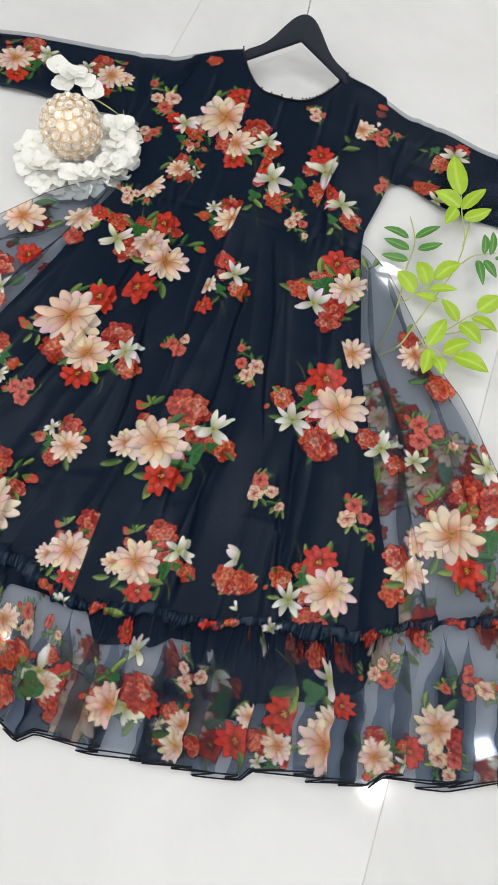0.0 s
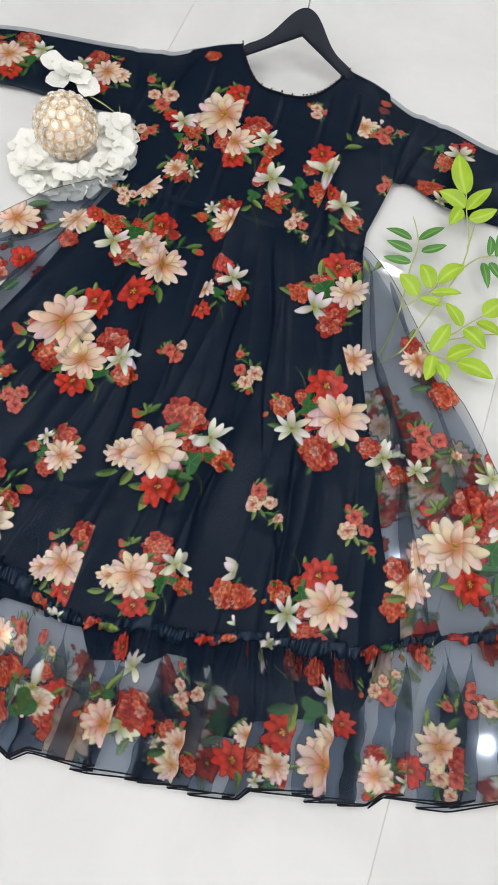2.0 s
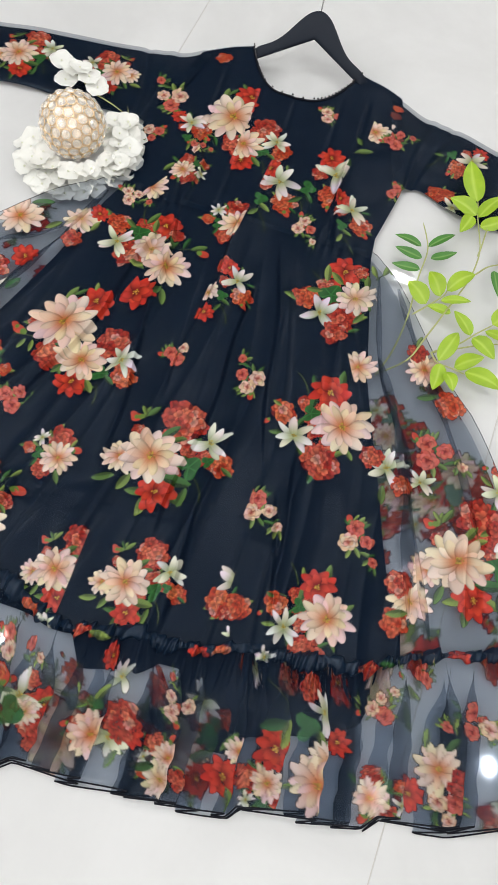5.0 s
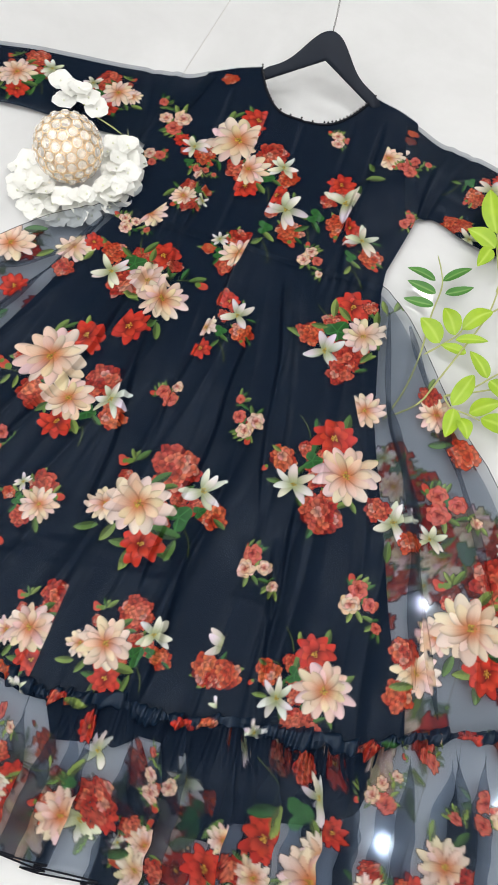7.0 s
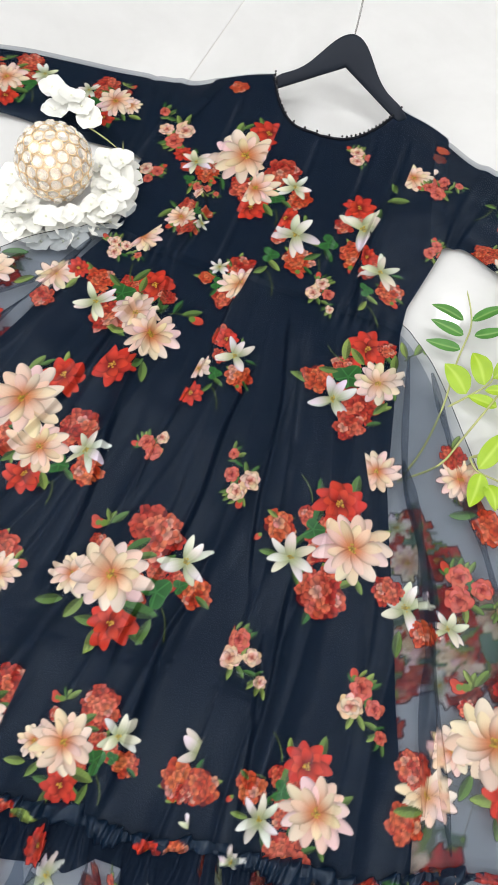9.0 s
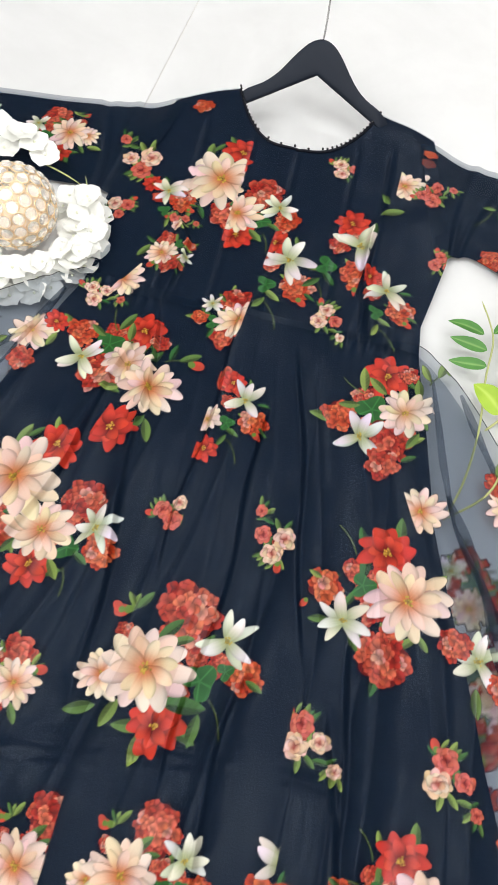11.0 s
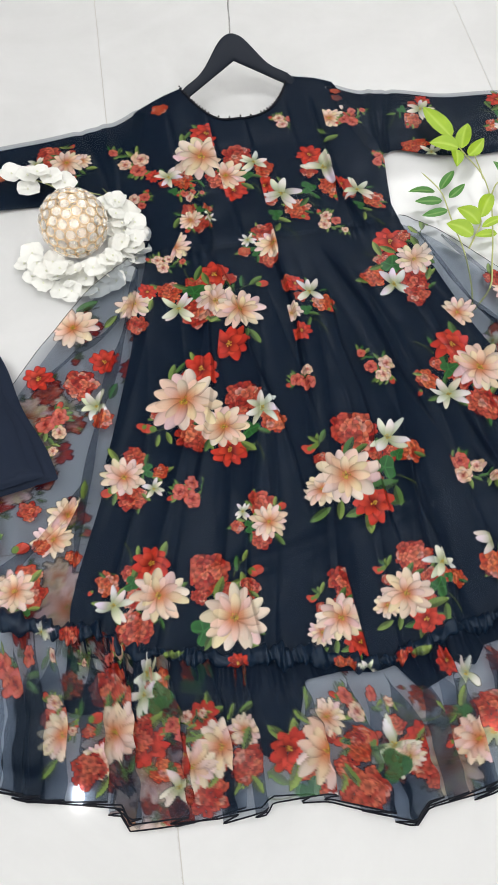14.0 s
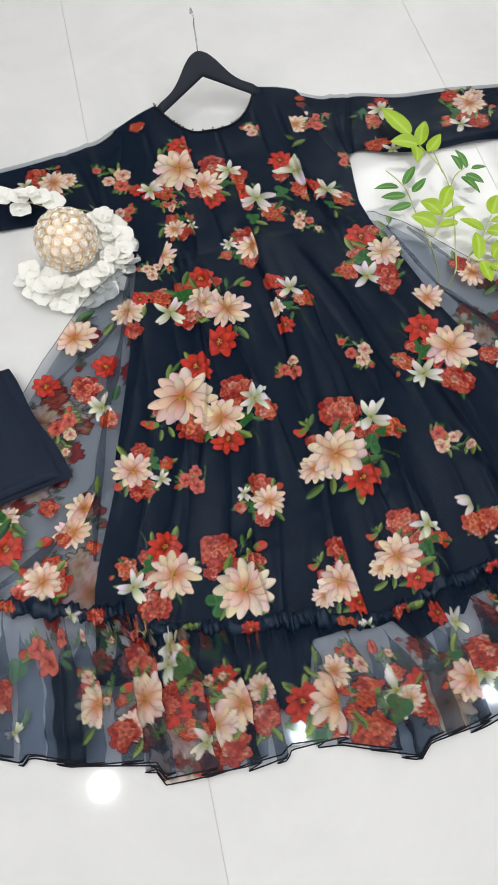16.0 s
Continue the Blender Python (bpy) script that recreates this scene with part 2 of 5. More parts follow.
ROOM = 3.2
floor = tagged(part("floor", slab(-ROOM, -2.6, -0.10, ROOM, 3.9, -0.0010), GROUT), "white polished porcelain floor with thin grey joints", "floor", kind="structure")
tagged(part("ceiling", slab(-ROOM, -2.6, CEILING, ROOM, 3.9, CEILING + 0.1), CEIL), "plain white ceiling with round downlights", "ceiling", kind="structure")
# Walls stand out of view, added to close the room and bounce light.
for wall_name, box in (("wall_north", (-ROOM, 3.9, -0.1, ROOM, 4.05, CEILING)), ("wall_south", (-ROOM, -2.75, -0.1, ROOM, -2.6, CEILING)),
                       ("wall_east", (ROOM, -2.75, -0.1, ROOM + 0.15, 4.05, CEILING)), ("wall_west", (-ROOM - 0.15, -2.75, -0.1, -ROOM, 4.05, CEILING))):
    tagged(part(wall_name, slab(*box), WALL), "plain white wall out of view, added to bounce light", "wall", kind="structure")

# Round downlights in a one metre grid, seen only as reflections in tiles and cloth.
DOWNLIGHTS = [(-0.99, 0.24), (0.0, 0.2), (1.0, 0.1), (-1.2, 1.35), (0.0, 1.28), (0.9, 1.22), (0.45, 3.05), (1.5, 0.42), (-1.05, -1.2), (0.9, -1.2)]


def downlight(x, y):
    base = thing("ceiling_light", "round white recessed downlight, switched on", "ceiling light", "downlights in the ceiling", at=(x, y, CEILING))
    ang = np.linspace(0, 2 * np.pi, 33)[:-1]
    ring = np.array([(0.037, -0.001), (0.039, -0.006), (0.052, -0.005), (0.054, -0.0005)])
    gx = x + np.cos(ang)[:, None] * ring[None, :, 0]
    gy = y + np.sin(ang)[:, None] * ring[None, :, 0]
    gz = CEILING + ring[None, :, 1] + 0 * gx
    grid_mesh("rim", gx, gy, gz, TRIM, base, loop=True)
    bm = bmesh.new()
    bmesh.ops.create_circle(bm, cap_ends=True, segments=32, radius=0.038, matrix=Matrix.Translation((x, y, CEILING - 0.0015)))
    bmesh.ops.reverse_faces(bm, faces=bm.faces[:])
    part("diffuser", bm, GLOW, base, "glowing white diffuser", flat=True)
    data = bpy.data.lights.new("downlight", "AREA")
    data.shape, data.size, data.energy, data.color = "DISK", 0.070, LAMP_WATTS, (1.0, 0.992, 0.985)
    lamp = new("downlight_lamp", data)
    lamp.location = (x, y, CEILING - 0.008)
    return base


for lx, ly in DOWNLIGHTS:
    downlight(lx, ly)


def unseen_panel(x, y):
    base = thing("unseen_panel", "square white ceiling panel, out of view, for soft fill light", "ceiling light", "light panels in the ceiling", at=(x, y, CEILING))
    for dx, dy, wx, wy in ((0, 0.61, 1.24, 0.02), (0, -0.61, 1.24, 0.02), (0.61, 0, 0.02, 1.20), (-0.61, 0, 0.02, 1.20)):
        part("frame_bar", slab(x + dx - wx / 2, y + dy - wy / 2, CEILING - 0.012, x + dx + wx / 2, y + dy + wy / 2, CEILING - 0.0005, 0.002), TRIM, base)
    part("diffuser", slab(x - 0.598, y - 0.598, CEILING - 0.006, x + 0.598, y + 0.598, CEILING - 0.001), PANEL_GLOW, base, "glowing white diffuser", flat=True)
    data = bpy.data.lights.new("panel", "AREA")
    data.shape, data.size, data.energy, data.color = "SQUARE", 1.18, PANEL_WATTS, (1.0, 0.998, 0.995)
    lamp = new("panel_lamp", data)
    lamp.location = (x, y, CEILING - 0.016)
    return base


# The first panel follows a floor glare; the other three are added, unseen fill.
for lx, ly in ((1.95, 3.05), (-2.5, 1.0), (-1.9, -1.6), (1.9, -1.6)):
    unseen_panel(lx, ly)


# ---- the printed flowers ----
GROWN = {"stem": 1.0, "dahlia": 1.24, "pale": 1.24, "clump": 1.06, "lily": 1.16}


class Print:
    """Floral print: flowers and leaves at places of the cloth, drawn over one another on the points of a sheet."""

    def __init__(self):
        self.items = []

    def add(self, kind, x, y, size, angle=0.0, clip=None):
        self.items.append((kind, x, y, size, angle, clip))

    def motif(self, parts, x, y, scale=1.0, turn=0.0, flip=1, clip=None):
        c, s = math.cos(radians(turn)), math.sin(radians(turn))
        for kind, dx, dy, size, angle in parts:
            dx, dy = flip * dx * scale, dy * scale
            a = 180 - angle if flip < 0 else angle
            self.add(kind, x + dx * c - dy * s, y + dx * s + dy * c, size * scale * GROWN.get(kind, 1.12), a + turn, clip)

    def draw(self, px, py, ground=(0.0050, 0.0150, 0.0360)):
        shape = px.shape
        qx, qy = px.ravel(), py.ravel()
        col = np.empty((qx.size, 3))
        col[:] = ground
        ink = np.zeros(qx.size)
        rnd = np.random.RandomState(5)
        for kind, x, y, size, angle, clip in self.items:
            near = np.nonzero((np.abs(qx - x) < size * 1.25) & (np.abs(qy - y) < size * 1.25))[0]
            seed = rnd.randint(1 << 30)
            if len(near) == 0:
                continue
            dx, dy = qx[near] - x, qy[near] - y
            limit = np.ones(len(near))
            if clip:
                limit = clamp(((qx[near] - clip[0]) * clip[2] + (qy[near] - clip[1]) * clip[3]) / 0.0012 + 0.5)
            sub, sink = col[near], ink[near]
            ca, sa = math.cos(radians(angle)), math.sin(radians(angle))
            DRAW[kind](dx * ca + dy * sa, dy * ca - dx * sa, size, sub, sink, limit, np.random.RandomState(seed))
            col[near], ink[near] = sub, sink
        return col.reshape(*shape, 3), ink.reshape(shape)


def lay(sub, sink, mask, colour):
    m = mask[:, None]
    sub[:] = sub * (1 - m) + colour * m
    sink[:] = np.maximum(sink, mask)


def soft_edge(depth):
    return clamp(depth / 0.0011 + 0.5)


def one_petal(u, v, sub, sink, limit, angle, start, reach, wide, sharp, inner, outer, gap, fold, r):
    """A single painted petal: pale tip, warm throat, one half in tone, fine streaks and a darker rim."""
    ca, sa = math.cos(angle), math.sin(angle)
    a, b = u * ca + v * sa, v * ca - u * sa
    pick = np.nonzero((a > start - 0.001) & (a < reach + 0.001) & (np.abs(b) < wide + 0.001))[0]
    if len(pick) == 0:
        return
    a, b = a[pick], b[pick]
    f = clamp((a - start) / (reach - start))
    b = b - wide * 0.22 * fold * np.sin(f * 3.0)
    half = wide * (0.30 + 0.70 * np.sin(np.pi * clamp(f) ** 0.9 * 0.62 + 0.25)) * (1 - f ** sharp) ** 0.5
    depth = np.minimum(half - np.abs(b), np.minimum(reach - a, a - start + 0.0015))
    side = b / (half + 1e-6)
    tone = 1 - 0.10 * smooth(side * fold, -0.2, 0.9) + 0.05 * np.sin(side * 11 + f * 2) * (1 - f) - 0.10 * np.exp(-(side / 0.12) ** 2) * (1 - f)
    tone = tone * (1 - 1.05 * gap * smooth(side * fold, 0.30, 1.05)) * r.uniform(0.90, 1.06)
    g = smooth(f, 0.02, 0.80)[:, None]
    c = (np.array(inner)[None] * (1 - g) + np.array(outer)[None] * g) * tone[:, None]
    s1, s2 = sub[pick], sink[pick]
    lay(s1, s2, soft_edge(depth) * limit[pick], np.minimum(c, 1.0))
    sub[pick], sink[pick] = s1, s2


def whorl(u, v, size, sub, sink, limit, r, n, length, wide, sharp, inner, outer, gap, first, squash=1.0, start=0.04):
    order = list(range(n))
    r.shuffle(order)
    for k in order:
        angle = first + (k + r.uniform(-0.22, 0.22)) * 2 * math.pi / n
        reach = size * length * r.uniform(0.86, 1.04) * (1 - (1 - squash) * abs(math.sin(angle)))
        mixed = np.array(outer) * r.uniform(0.86, 1.06) * np.array([1.0, r.uniform(0.82, 1.06), r.uniform(0.76, 1.08)])
        one_petal(u, v, sub, sink, limit, angle, size * start, reach, size * wide * r.uniform(0.85, 1.15), sharp, inner, mixed, gap, r.choice([-1, 1]), r)


def stamens(u, v, size, sub, sink, limit, r, colour, count=14):
    rad = np.hypot(u, v)
    lay(sub, sink, soft_edge(size * 0.55 - rad) * limit * 0.8, np.array(colour)[None] * 0.45 + 0 * u[:, None])
    for _ in range(count):
        a, q = r.uniform(0, 6.28), size * math.sqrt(r.uniform(0, 1))
        near = soft_edge(size * 0.2 - np.hypot(u - q * math.cos(a), v - q * math.sin(a)))
        lay(sub, sink, near * limit, np.array(colour)[None] * r.uniform(0.5, 1.3) + 0 * u[:, None])


def dahlia(u, v, size, sub, sink, limit, r, inner=(0.62, 0.19, 0.06), outer=(0.95, 0.79, 0.66)):
    o, turn = r.uniform(0, 1), r.uniform(0.86, 0.97)
    outer = np.array(outer)
    whorl(u, v, size, sub, sink, limit, r, 13, 1.08, 0.205, 4.5, inner, outer, 0.36, o, turn)
    whorl(u, v, size, sub, sink, limit, r, 10, 0.80, 0.150, 4.5, inner, outer * (1.0, 0.95, 0.90), 0.34, o + 0.25, turn)
    stamens(u, v, size * 0.12, sub, sink, limit, r, (0.50, 0.33, 0.04))


def pale_dahlia(u, v, size, sub, sink, limit, r):
    dahlia(u, v, size, sub, sink, limit, r, (0.64, 0.32, 0.16), (0.90, 0.78, 0.66))


def red_flower(u, v, size, sub, sink, limit, r):
    o = r.uniform(0, 1)
    whorl(u, v, size, sub, sink, limit, r, 9, 1.06, 0.32, 2.4, (0.15, 0.006, 0.005), (0.66, 0.048, 0.028), 0.42, o, 0.92)
    whorl(u, v, size, sub, sink, limit, r, 7, 0.72, 0.26, 2.6, (0.20, 0.008, 0.006), (0.72, 0.066, 0.034), 0.38, o + 0.4, 0.92)
    stamens(u, v, size * 0.15, sub, sink, limit, r, (0.66, 0.38, 0.05))


def red_clump(u, v, size, sub, sink, limit, r, low=(0.46, 0.025, 0.016), high=(0.95, 0.25, 0.14)):
    count = 26 if size > 0.025 else 15
    rad, th = np.hypot(u, v), np.arctan2(v, u)
    lay(sub, sink, soft_edge(size * (0.80 + 0.10 * np.sin(5 * th + size * 900)) - rad) * limit, np.array([[0.13, 0.006, 0.006]]) + 0 * u[:, None])
    for k in range(count):
        a, q = k * 2.4 + r.uniform(-0.3, 0.3), size * 0.78 * math.sqrt(1 - k / count)
        cx, cy, d = q * math.cos(a), q * math.sin(a), size * (r.uniform(0.20, 0.30) if size > 0.025 else r.uniform(0.28, 0.38))
        t = r.uniform(0, 1) ** 1.4 * (0.45 + 0.55 * k / count)
        c = np.array(low) * (1 - t) + np.array(high) * t
        if r.uniform() < 0.10:
            c = np.array((0.78, 0.34, 0.26))
        pick = np.nonzero((np.abs(u - cx) < d) & (np.abs(v - cy) < d))[0]
        if len(pick) == 0:
            continue
        s1, s2 = sub[pick], sink[pick]
        whorl(u[pick] - cx, v[pick] - cy, d, s1, s2, limit[pick], r, 5, 1.0, 0.50, 4.0, c * 0.42, c, 0.45, r.uniform(0, 6), 1.0, 0.0)
        sub[pick], sink[pick] = s1, s2


def orange_clump(u, v, size, sub, sink, limit, r):
    red_clump(u, v, size, sub, sink, limit, r, (0.58, 0.050, 0.015), (0.96, 0.28, 0.12))


def lily(u, v, size, sub, sink, limit, r):
    o = r.uniform(0, 1)
    whorl(u, v, size, sub, sink, limit, r, 4, 1.05, 0.21, 2.2, (0.30, 0.36, 0.16), (0.88, 0.90, 0.84), 0.22, o, 1.0, 0.02)
    whorl(u, v, size, sub, sink, limit, r, 3, 1.0, 0.22, 2.2, (0.40, 0.44, 0.22), (0.98, 0.99, 0.95), 0.16, o + 0.78, 1.0, 0.02)
    stamens(u, v, size * 0.14, sub, sink, limit, r, (0.50, 0.36, 0.04), 9)


def rose(u, v, size, sub, sink, limit, r):
    o, pale = r.uniform(0, 6), r.uniform() < 0.4
    tip = np.array((0.88, 0.60, 0.46) if pale else (0.70, 0.15, 0.11))
    throat = np.array((0.52, 0.10, 0.07) if pale else (0.30, 0.015, 0.015))
    whorl(u, v, size, sub, sink, limit, r, 7, 1.12, 0.46, 4.0, throat, tip, 0.40, o, 0.95, 0.0)
    whorl(u, v, size, sub, sink, limit, r, 6, 0.82, 0.40, 4.0, throat, tip * (1.0, 1.15, 1.15), 0.40, o + 0.5, 0.95, 0.0)
    whorl(u, v, size, sub, sink, limit, r, 4, 0.52, 0.30, 4.0, throat * 0.7, tip * (0.95, 0.8, 0.8), 0.45, o + 0.2, 0.95, 0.0)


def leaf_print(u, v, size, sub, sink, limit, r):
    f = clamp(u / size * 0.5 + 0.5)
    wide = size * 0.88 * (f ** 0.75) * (1 - f) ** 0.8 * 1.25
    dark = r.uniform(0, 1)
    c = np.array([[0.020, 0.085, 0.022]]) * (1 - dark) + np.array([[0.17, 0.23, 0.055]]) * dark
    side = 1.0 + 0.5 * np.tanh(v / (size * 0.10)) + 0.5 * smooth(f, 0.4, 1.0) * dark
    rib = 0.45 * np.exp(-(v / (size * 0.035)) ** 2) + 0.07 * np.sin(u / size * 22 - np.abs(v) / size * 18)
    lay(sub, sink, soft_edge(wide - np.abs(v)) * limit * (np.abs(u) < size), np.maximum(c * (side + rib)[:, None], 0))


def ivy(u, v, size, sub, sink, limit, r):
    rad, th = np.hypot(u, v), np.arctan2(v, u)
    edge = size * (0.82 + 0.16 * np.cos(3 * th + 0.4) - 0.35 * np.exp(-((np.abs(th) - np.pi) / 0.3) ** 2))
    rib = np.exp(-(np.sin(2.5 * th) * rad / (size * 0.10)) ** 2)
    c = np.array([[0.026, 0.115, 0.026]]) * (0.8 + 0.8 * rib + 0.5 * rad / size)[:, None]
    lay(sub, sink, soft_edge(edge - rad) * limit, c)


def bud(u, v, size, sub, sink, limit, r):
    e = 1 - np.hypot(u / size, v / (size * 0.7))
    c = np.array([[0.62, 0.07, 0.04]]) * (0.8 + 0.5 * clamp(v / size))[:, None]
    lay(sub, sink, clamp(e * size / 0.0014 + 0.5) * limit, c)
    e = 1 - np.hypot((u + size * 0.75) / (size * 0.5), v / (size * 0.5))
    lay(sub, sink, clamp(e * size / 0.002 + 0.5) * limit, np.array([[0.14, 0.24, 0.04]]) + 0 * c)


def stem_print(u, v, size, sub, sink, limit, r):
    bend = v - 0.18 * size * (1 - (u / size) ** 2)
    lay(sub, sink, soft_edge(0.0009 - np.abs(bend)) * limit * (np.abs(u) < size) * 0.85, np.array([[0.12, 0.17, 0.035]]) + 0 * u[:, None])


DRAW = {"dahlia": dahlia, "pale": pale_dahlia, "red": red_flower, "clump": red_clump, "orange": orange_clump, "lily": lily,
        "rose": rose, "leaf": leaf_print, "ivy": ivy, "bud": bud, "stem": stem_print}

BIG = [("leaf", -0.03, 0.064, 0.011, 80), ("leaf", -0.02, 0.07, 0.012, 60), ("leaf", -0.036, 0.068, 0.009, 130), ("bud", -0.044, 0.053, 0.009, 200), ("bud", -0.05, 0.057, 0.007, 150),
       ("clump", -0.033, 0.031, 0.012, 0), ("stem", 0.086, -0.034, 0.021, -60), ("clump", 0.05, 0.028, 0.017, 0), ("clump", 0.029, 0.069, 0.038, 0), ("orange", 0.106, 0.016, 0.02, 0),
       ("leaf", 0.12, 0.008, 0.01, -20), ("ivy", 0.086, 0.016, 0.01, 40), ("lily", 0.08, 0.048, 0.031, 10), ("red", 0.027, -0.055, 0.03, 0), ("ivy", 0.061, 0, 0.02, 60),
       ("leaf", 0.051, -0.028, 0.022, 5), ("leaf", 0.067, -0.05, 0.016, -95), ("leaf", -0.057, -0.056, 0.017, 200), ("leaf", -0.025, -0.054, 0.015, 250), ("leaf", 0.016, 0.046, 0.016, 50),
       ("leaf", 0.032, 0.037, 0.012, 20), ("dahlia", -0.044, -0.018, 0.025, 0), ("dahlia", 0, 0, 0.042, 0)]
PAIR = [("stem", 0.099, -0.11, 0.017, -80), ("leaf", -0.01, 0.056, 0.016, 70), ("leaf", 0.005, 0.063, 0.011, 40), ("red", 0.038, 0.051, 0.029, 0), ("bud", -0.065, -0.036, 0.01, 170),
        ("bud", -0.075, -0.029, 0.007, 150), ("leaf", -0.053, -0.058, 0.01, 250), ("leaf", -0.035, -0.058, 0.011, 280), ("clump", -0.044, -0.015, 0.008, 0),
        ("stem", -0.053, -0.044, 0.017, 10), ("clump", 0.093, -0.013, 0.031, 0), ("clump", 0.002, -0.065, 0.029, 0), ("red", 0.055, -0.098, 0.027, 0), ("orange", 0.131, -0.066, 0.02, 0),
        ("ivy", 0.091, -0.069, 0.016, 0), ("leaf", 0.084, -0.098, 0.014, -50), ("leaf", 0.112, -0.079, 0.011, -30), ("leaf", 0.022, -0.082, 0.012, 240), ("leaf", 0.023, -0.042, 0.016, 20),
        ("lily", 0.119, -0.04, 0.027, 10), ("dahlia", 0.053, -0.055, 0.035, 0), ("dahlia", 0, 0, 0.048, 0)]
FAN = [("stem", -0.035, 0.062, 0.017, 110), ("stem", 0.062, 0.019, 0.017, 10), ("red", 0.008, 0.052, 0.028, 0), ("leaf", -0.019, 0.063, 0.015, 60), ("leaf", -0.009, 0.047, 0.014, 100),
       ("orange", -0.075, 0.035, 0.02, 0), ("ivy", -0.033, 0.023, 0.02, 30), ("leaf", -0.054, 0.042, 0.012, 150), ("clump", -0.034, -0.021, 0.031, 0), ("leaf", -0.013, -0.037, 0.012, 200),
       ("leaf", 0.053, 0.033, 0.012, 80), ("leaf", 0.077, 0.029, 0.014, 30), ("bud", 0.088, 0.02, 0.009, 0), ("leaf", 0.032, 0.018, 0.013, 60), ("clump", 0.032, 0.041, 0.013, 0),
       ("lily", -0.065, -0.001, 0.029, 0), ("pale", 0, 0, 0.028, 0)]
SIDE = [("stem", -0.08, 0.055, 0.02, -50), ("stem", -0.097, 0.008, 0.018, 10), ("leaf", -0.064, 0.063, 0.011, 110), ("leaf", -0.055, 0.029, 0.015, 90), ("red", -0.033, 0.049, 0.032, 0),
        ("clump", -0.041, -0.023, 0.017, 0), ("orange", -0.095, -0.007, 0.021, 0), ("leaf", -0.109, 0.005, 0.008, 160), ("bud", -0.116, -0.031, 0.005, 240),
        ("leaf", -0.016, -0.048, 0.018, -50), ("clump", -0.019, -0.068, 0.034, 0), ("ivy", -0.054, 0.005, 0.014, 10), ("leaf", 0.022, -0.011, 0.011, 30), ("leaf", 0.022, -0.043, 0.01, -50),
        ("lily", -0.069, -0.039, 0.029, 20), ("dahlia", 0, 0, 0.041, 0)]
SMALL = [("clump", -0.006, 0.028, 0.021, 0), ("leaf", -0.024, 0.033, 0.007, 130), ("stem", 0.019, 0.02, 0.011, 40), ("leaf", 0.016, 0.028, 0.008, 70), ("bud", 0.024, 0.019, 0.007, 20),
         ("leaf", 0.015, 0.013, 0.007, 0), ("orange", -0.047, 0.002, 0.01, 0), ("leaf", -0.041, 0.011, 0.007, 150), ("clump", -0.017, -0.024, 0.016, 0),
         ("leaf", -0.032, -0.018, 0.008, 250), ("leaf", 0.009, -0.03, 0.011, -60), ("ivy", -0.03, -0.003, 0.01, 0), ("leaf", -0.02, 0.01, 0.009, 60), ("lily", -0.035, 0.023, 0.013, 10),
         ("dahlia", 0, 0, 0.023, 0)]
ROSES = [("leaf", -0.013, 0.028, 0.007, 150), ("bud", -0.012, 0.035, 0.006, 120), ("leaf", -0.003, 0.039, 0.006, 70), ("leaf", 0.017, -0.01, 0.009, -40),
         ("leaf", 0.006, -0.015, 0.009, -90), ("leaf", 0.03, -0.008, 0.009, 0), ("leaf", 0.017, 0.034, 0.007, 60), ("leaf", 0.039, -0.005, 0.006, 40), ("leaf", 0.051, -0.024, 0.007, -60),
         ("leaf", 0.035, -0.019, 0.007, 240), ("rose", 0.025, 0.01, 0.010, 0), ("rose", 0.044, -0.014, 0.007, 0), ("rose", 0.003, 0.024, 0.012, 0), ("rose", 0, 0, 0.013, 0)]
GRAND = [("stem", 0.023, 0.069, 0.017, 40), ("clump", -0.025, 0.072, 0.032, 0), ("clump", 0.03, 0.037, 0.014, 0), ("leaf", 0.019, 0.075, 0.011, 80), ("leaf", 0.033, 0.083, 0.009, 60),
         ("bud", 0.046, 0.061, 0.009, 0), ("bud", 0.039, 0.057, 0.006, -30), ("leaf", 0.034, 0.027, 0.008, -40), ("leaf", -0.013, 0.046, 0.016, 60), ("leaf", 0.008, 0.04, 0.011, 40),
         ("clump", -0.043, 0.041, 0.012, 0), ("ivy", -0.046, -0.008, 0.019, 20), ("leaf", -0.04, -0.023, 0.013, 230), ("leaf", 0.017, -0.04, 0.013, -50),
         ("leaf", 0.029, -0.027, 0.009, -20), ("dahlia", 0, 0, 0.038, 0)]
SPRAY = [("stem", -0.006, -0.099, 0.023, -60), ("leaf", -0.026, -0.082, 0.012, 240), ("leaf", -0.011, -0.065, 0.013, -30), ("ivy", -0.023, -0.049, 0.014, 20),
         ("red", -0.026, 0.028, 0.022, 0), ("clump", -0.025, -0.011, 0.015, 0), ("orange", 0.02, -0.042, 0.024, 0), ("leaf", 0.04, -0.056, 0.009, -30), ("bud", 0.031, -0.067, 0.007, -40),
         ("lily", 0, 0, 0.035, 10)]
POSY = [("leaf", 0.006, 0.032, 0.009, 80), ("leaf", -0.022, 0, 0.008, 200), ("leaf", -0.007, -0.007, 0.01, 220), ("leaf", 0.029, 0.024, 0.008, 30), ("orange", -0.011, 0.011, 0.02, 0),
        ("orange", 0.016, 0.013, 0.019, 0), ("clump", 0, 0, 0.01, 0)]


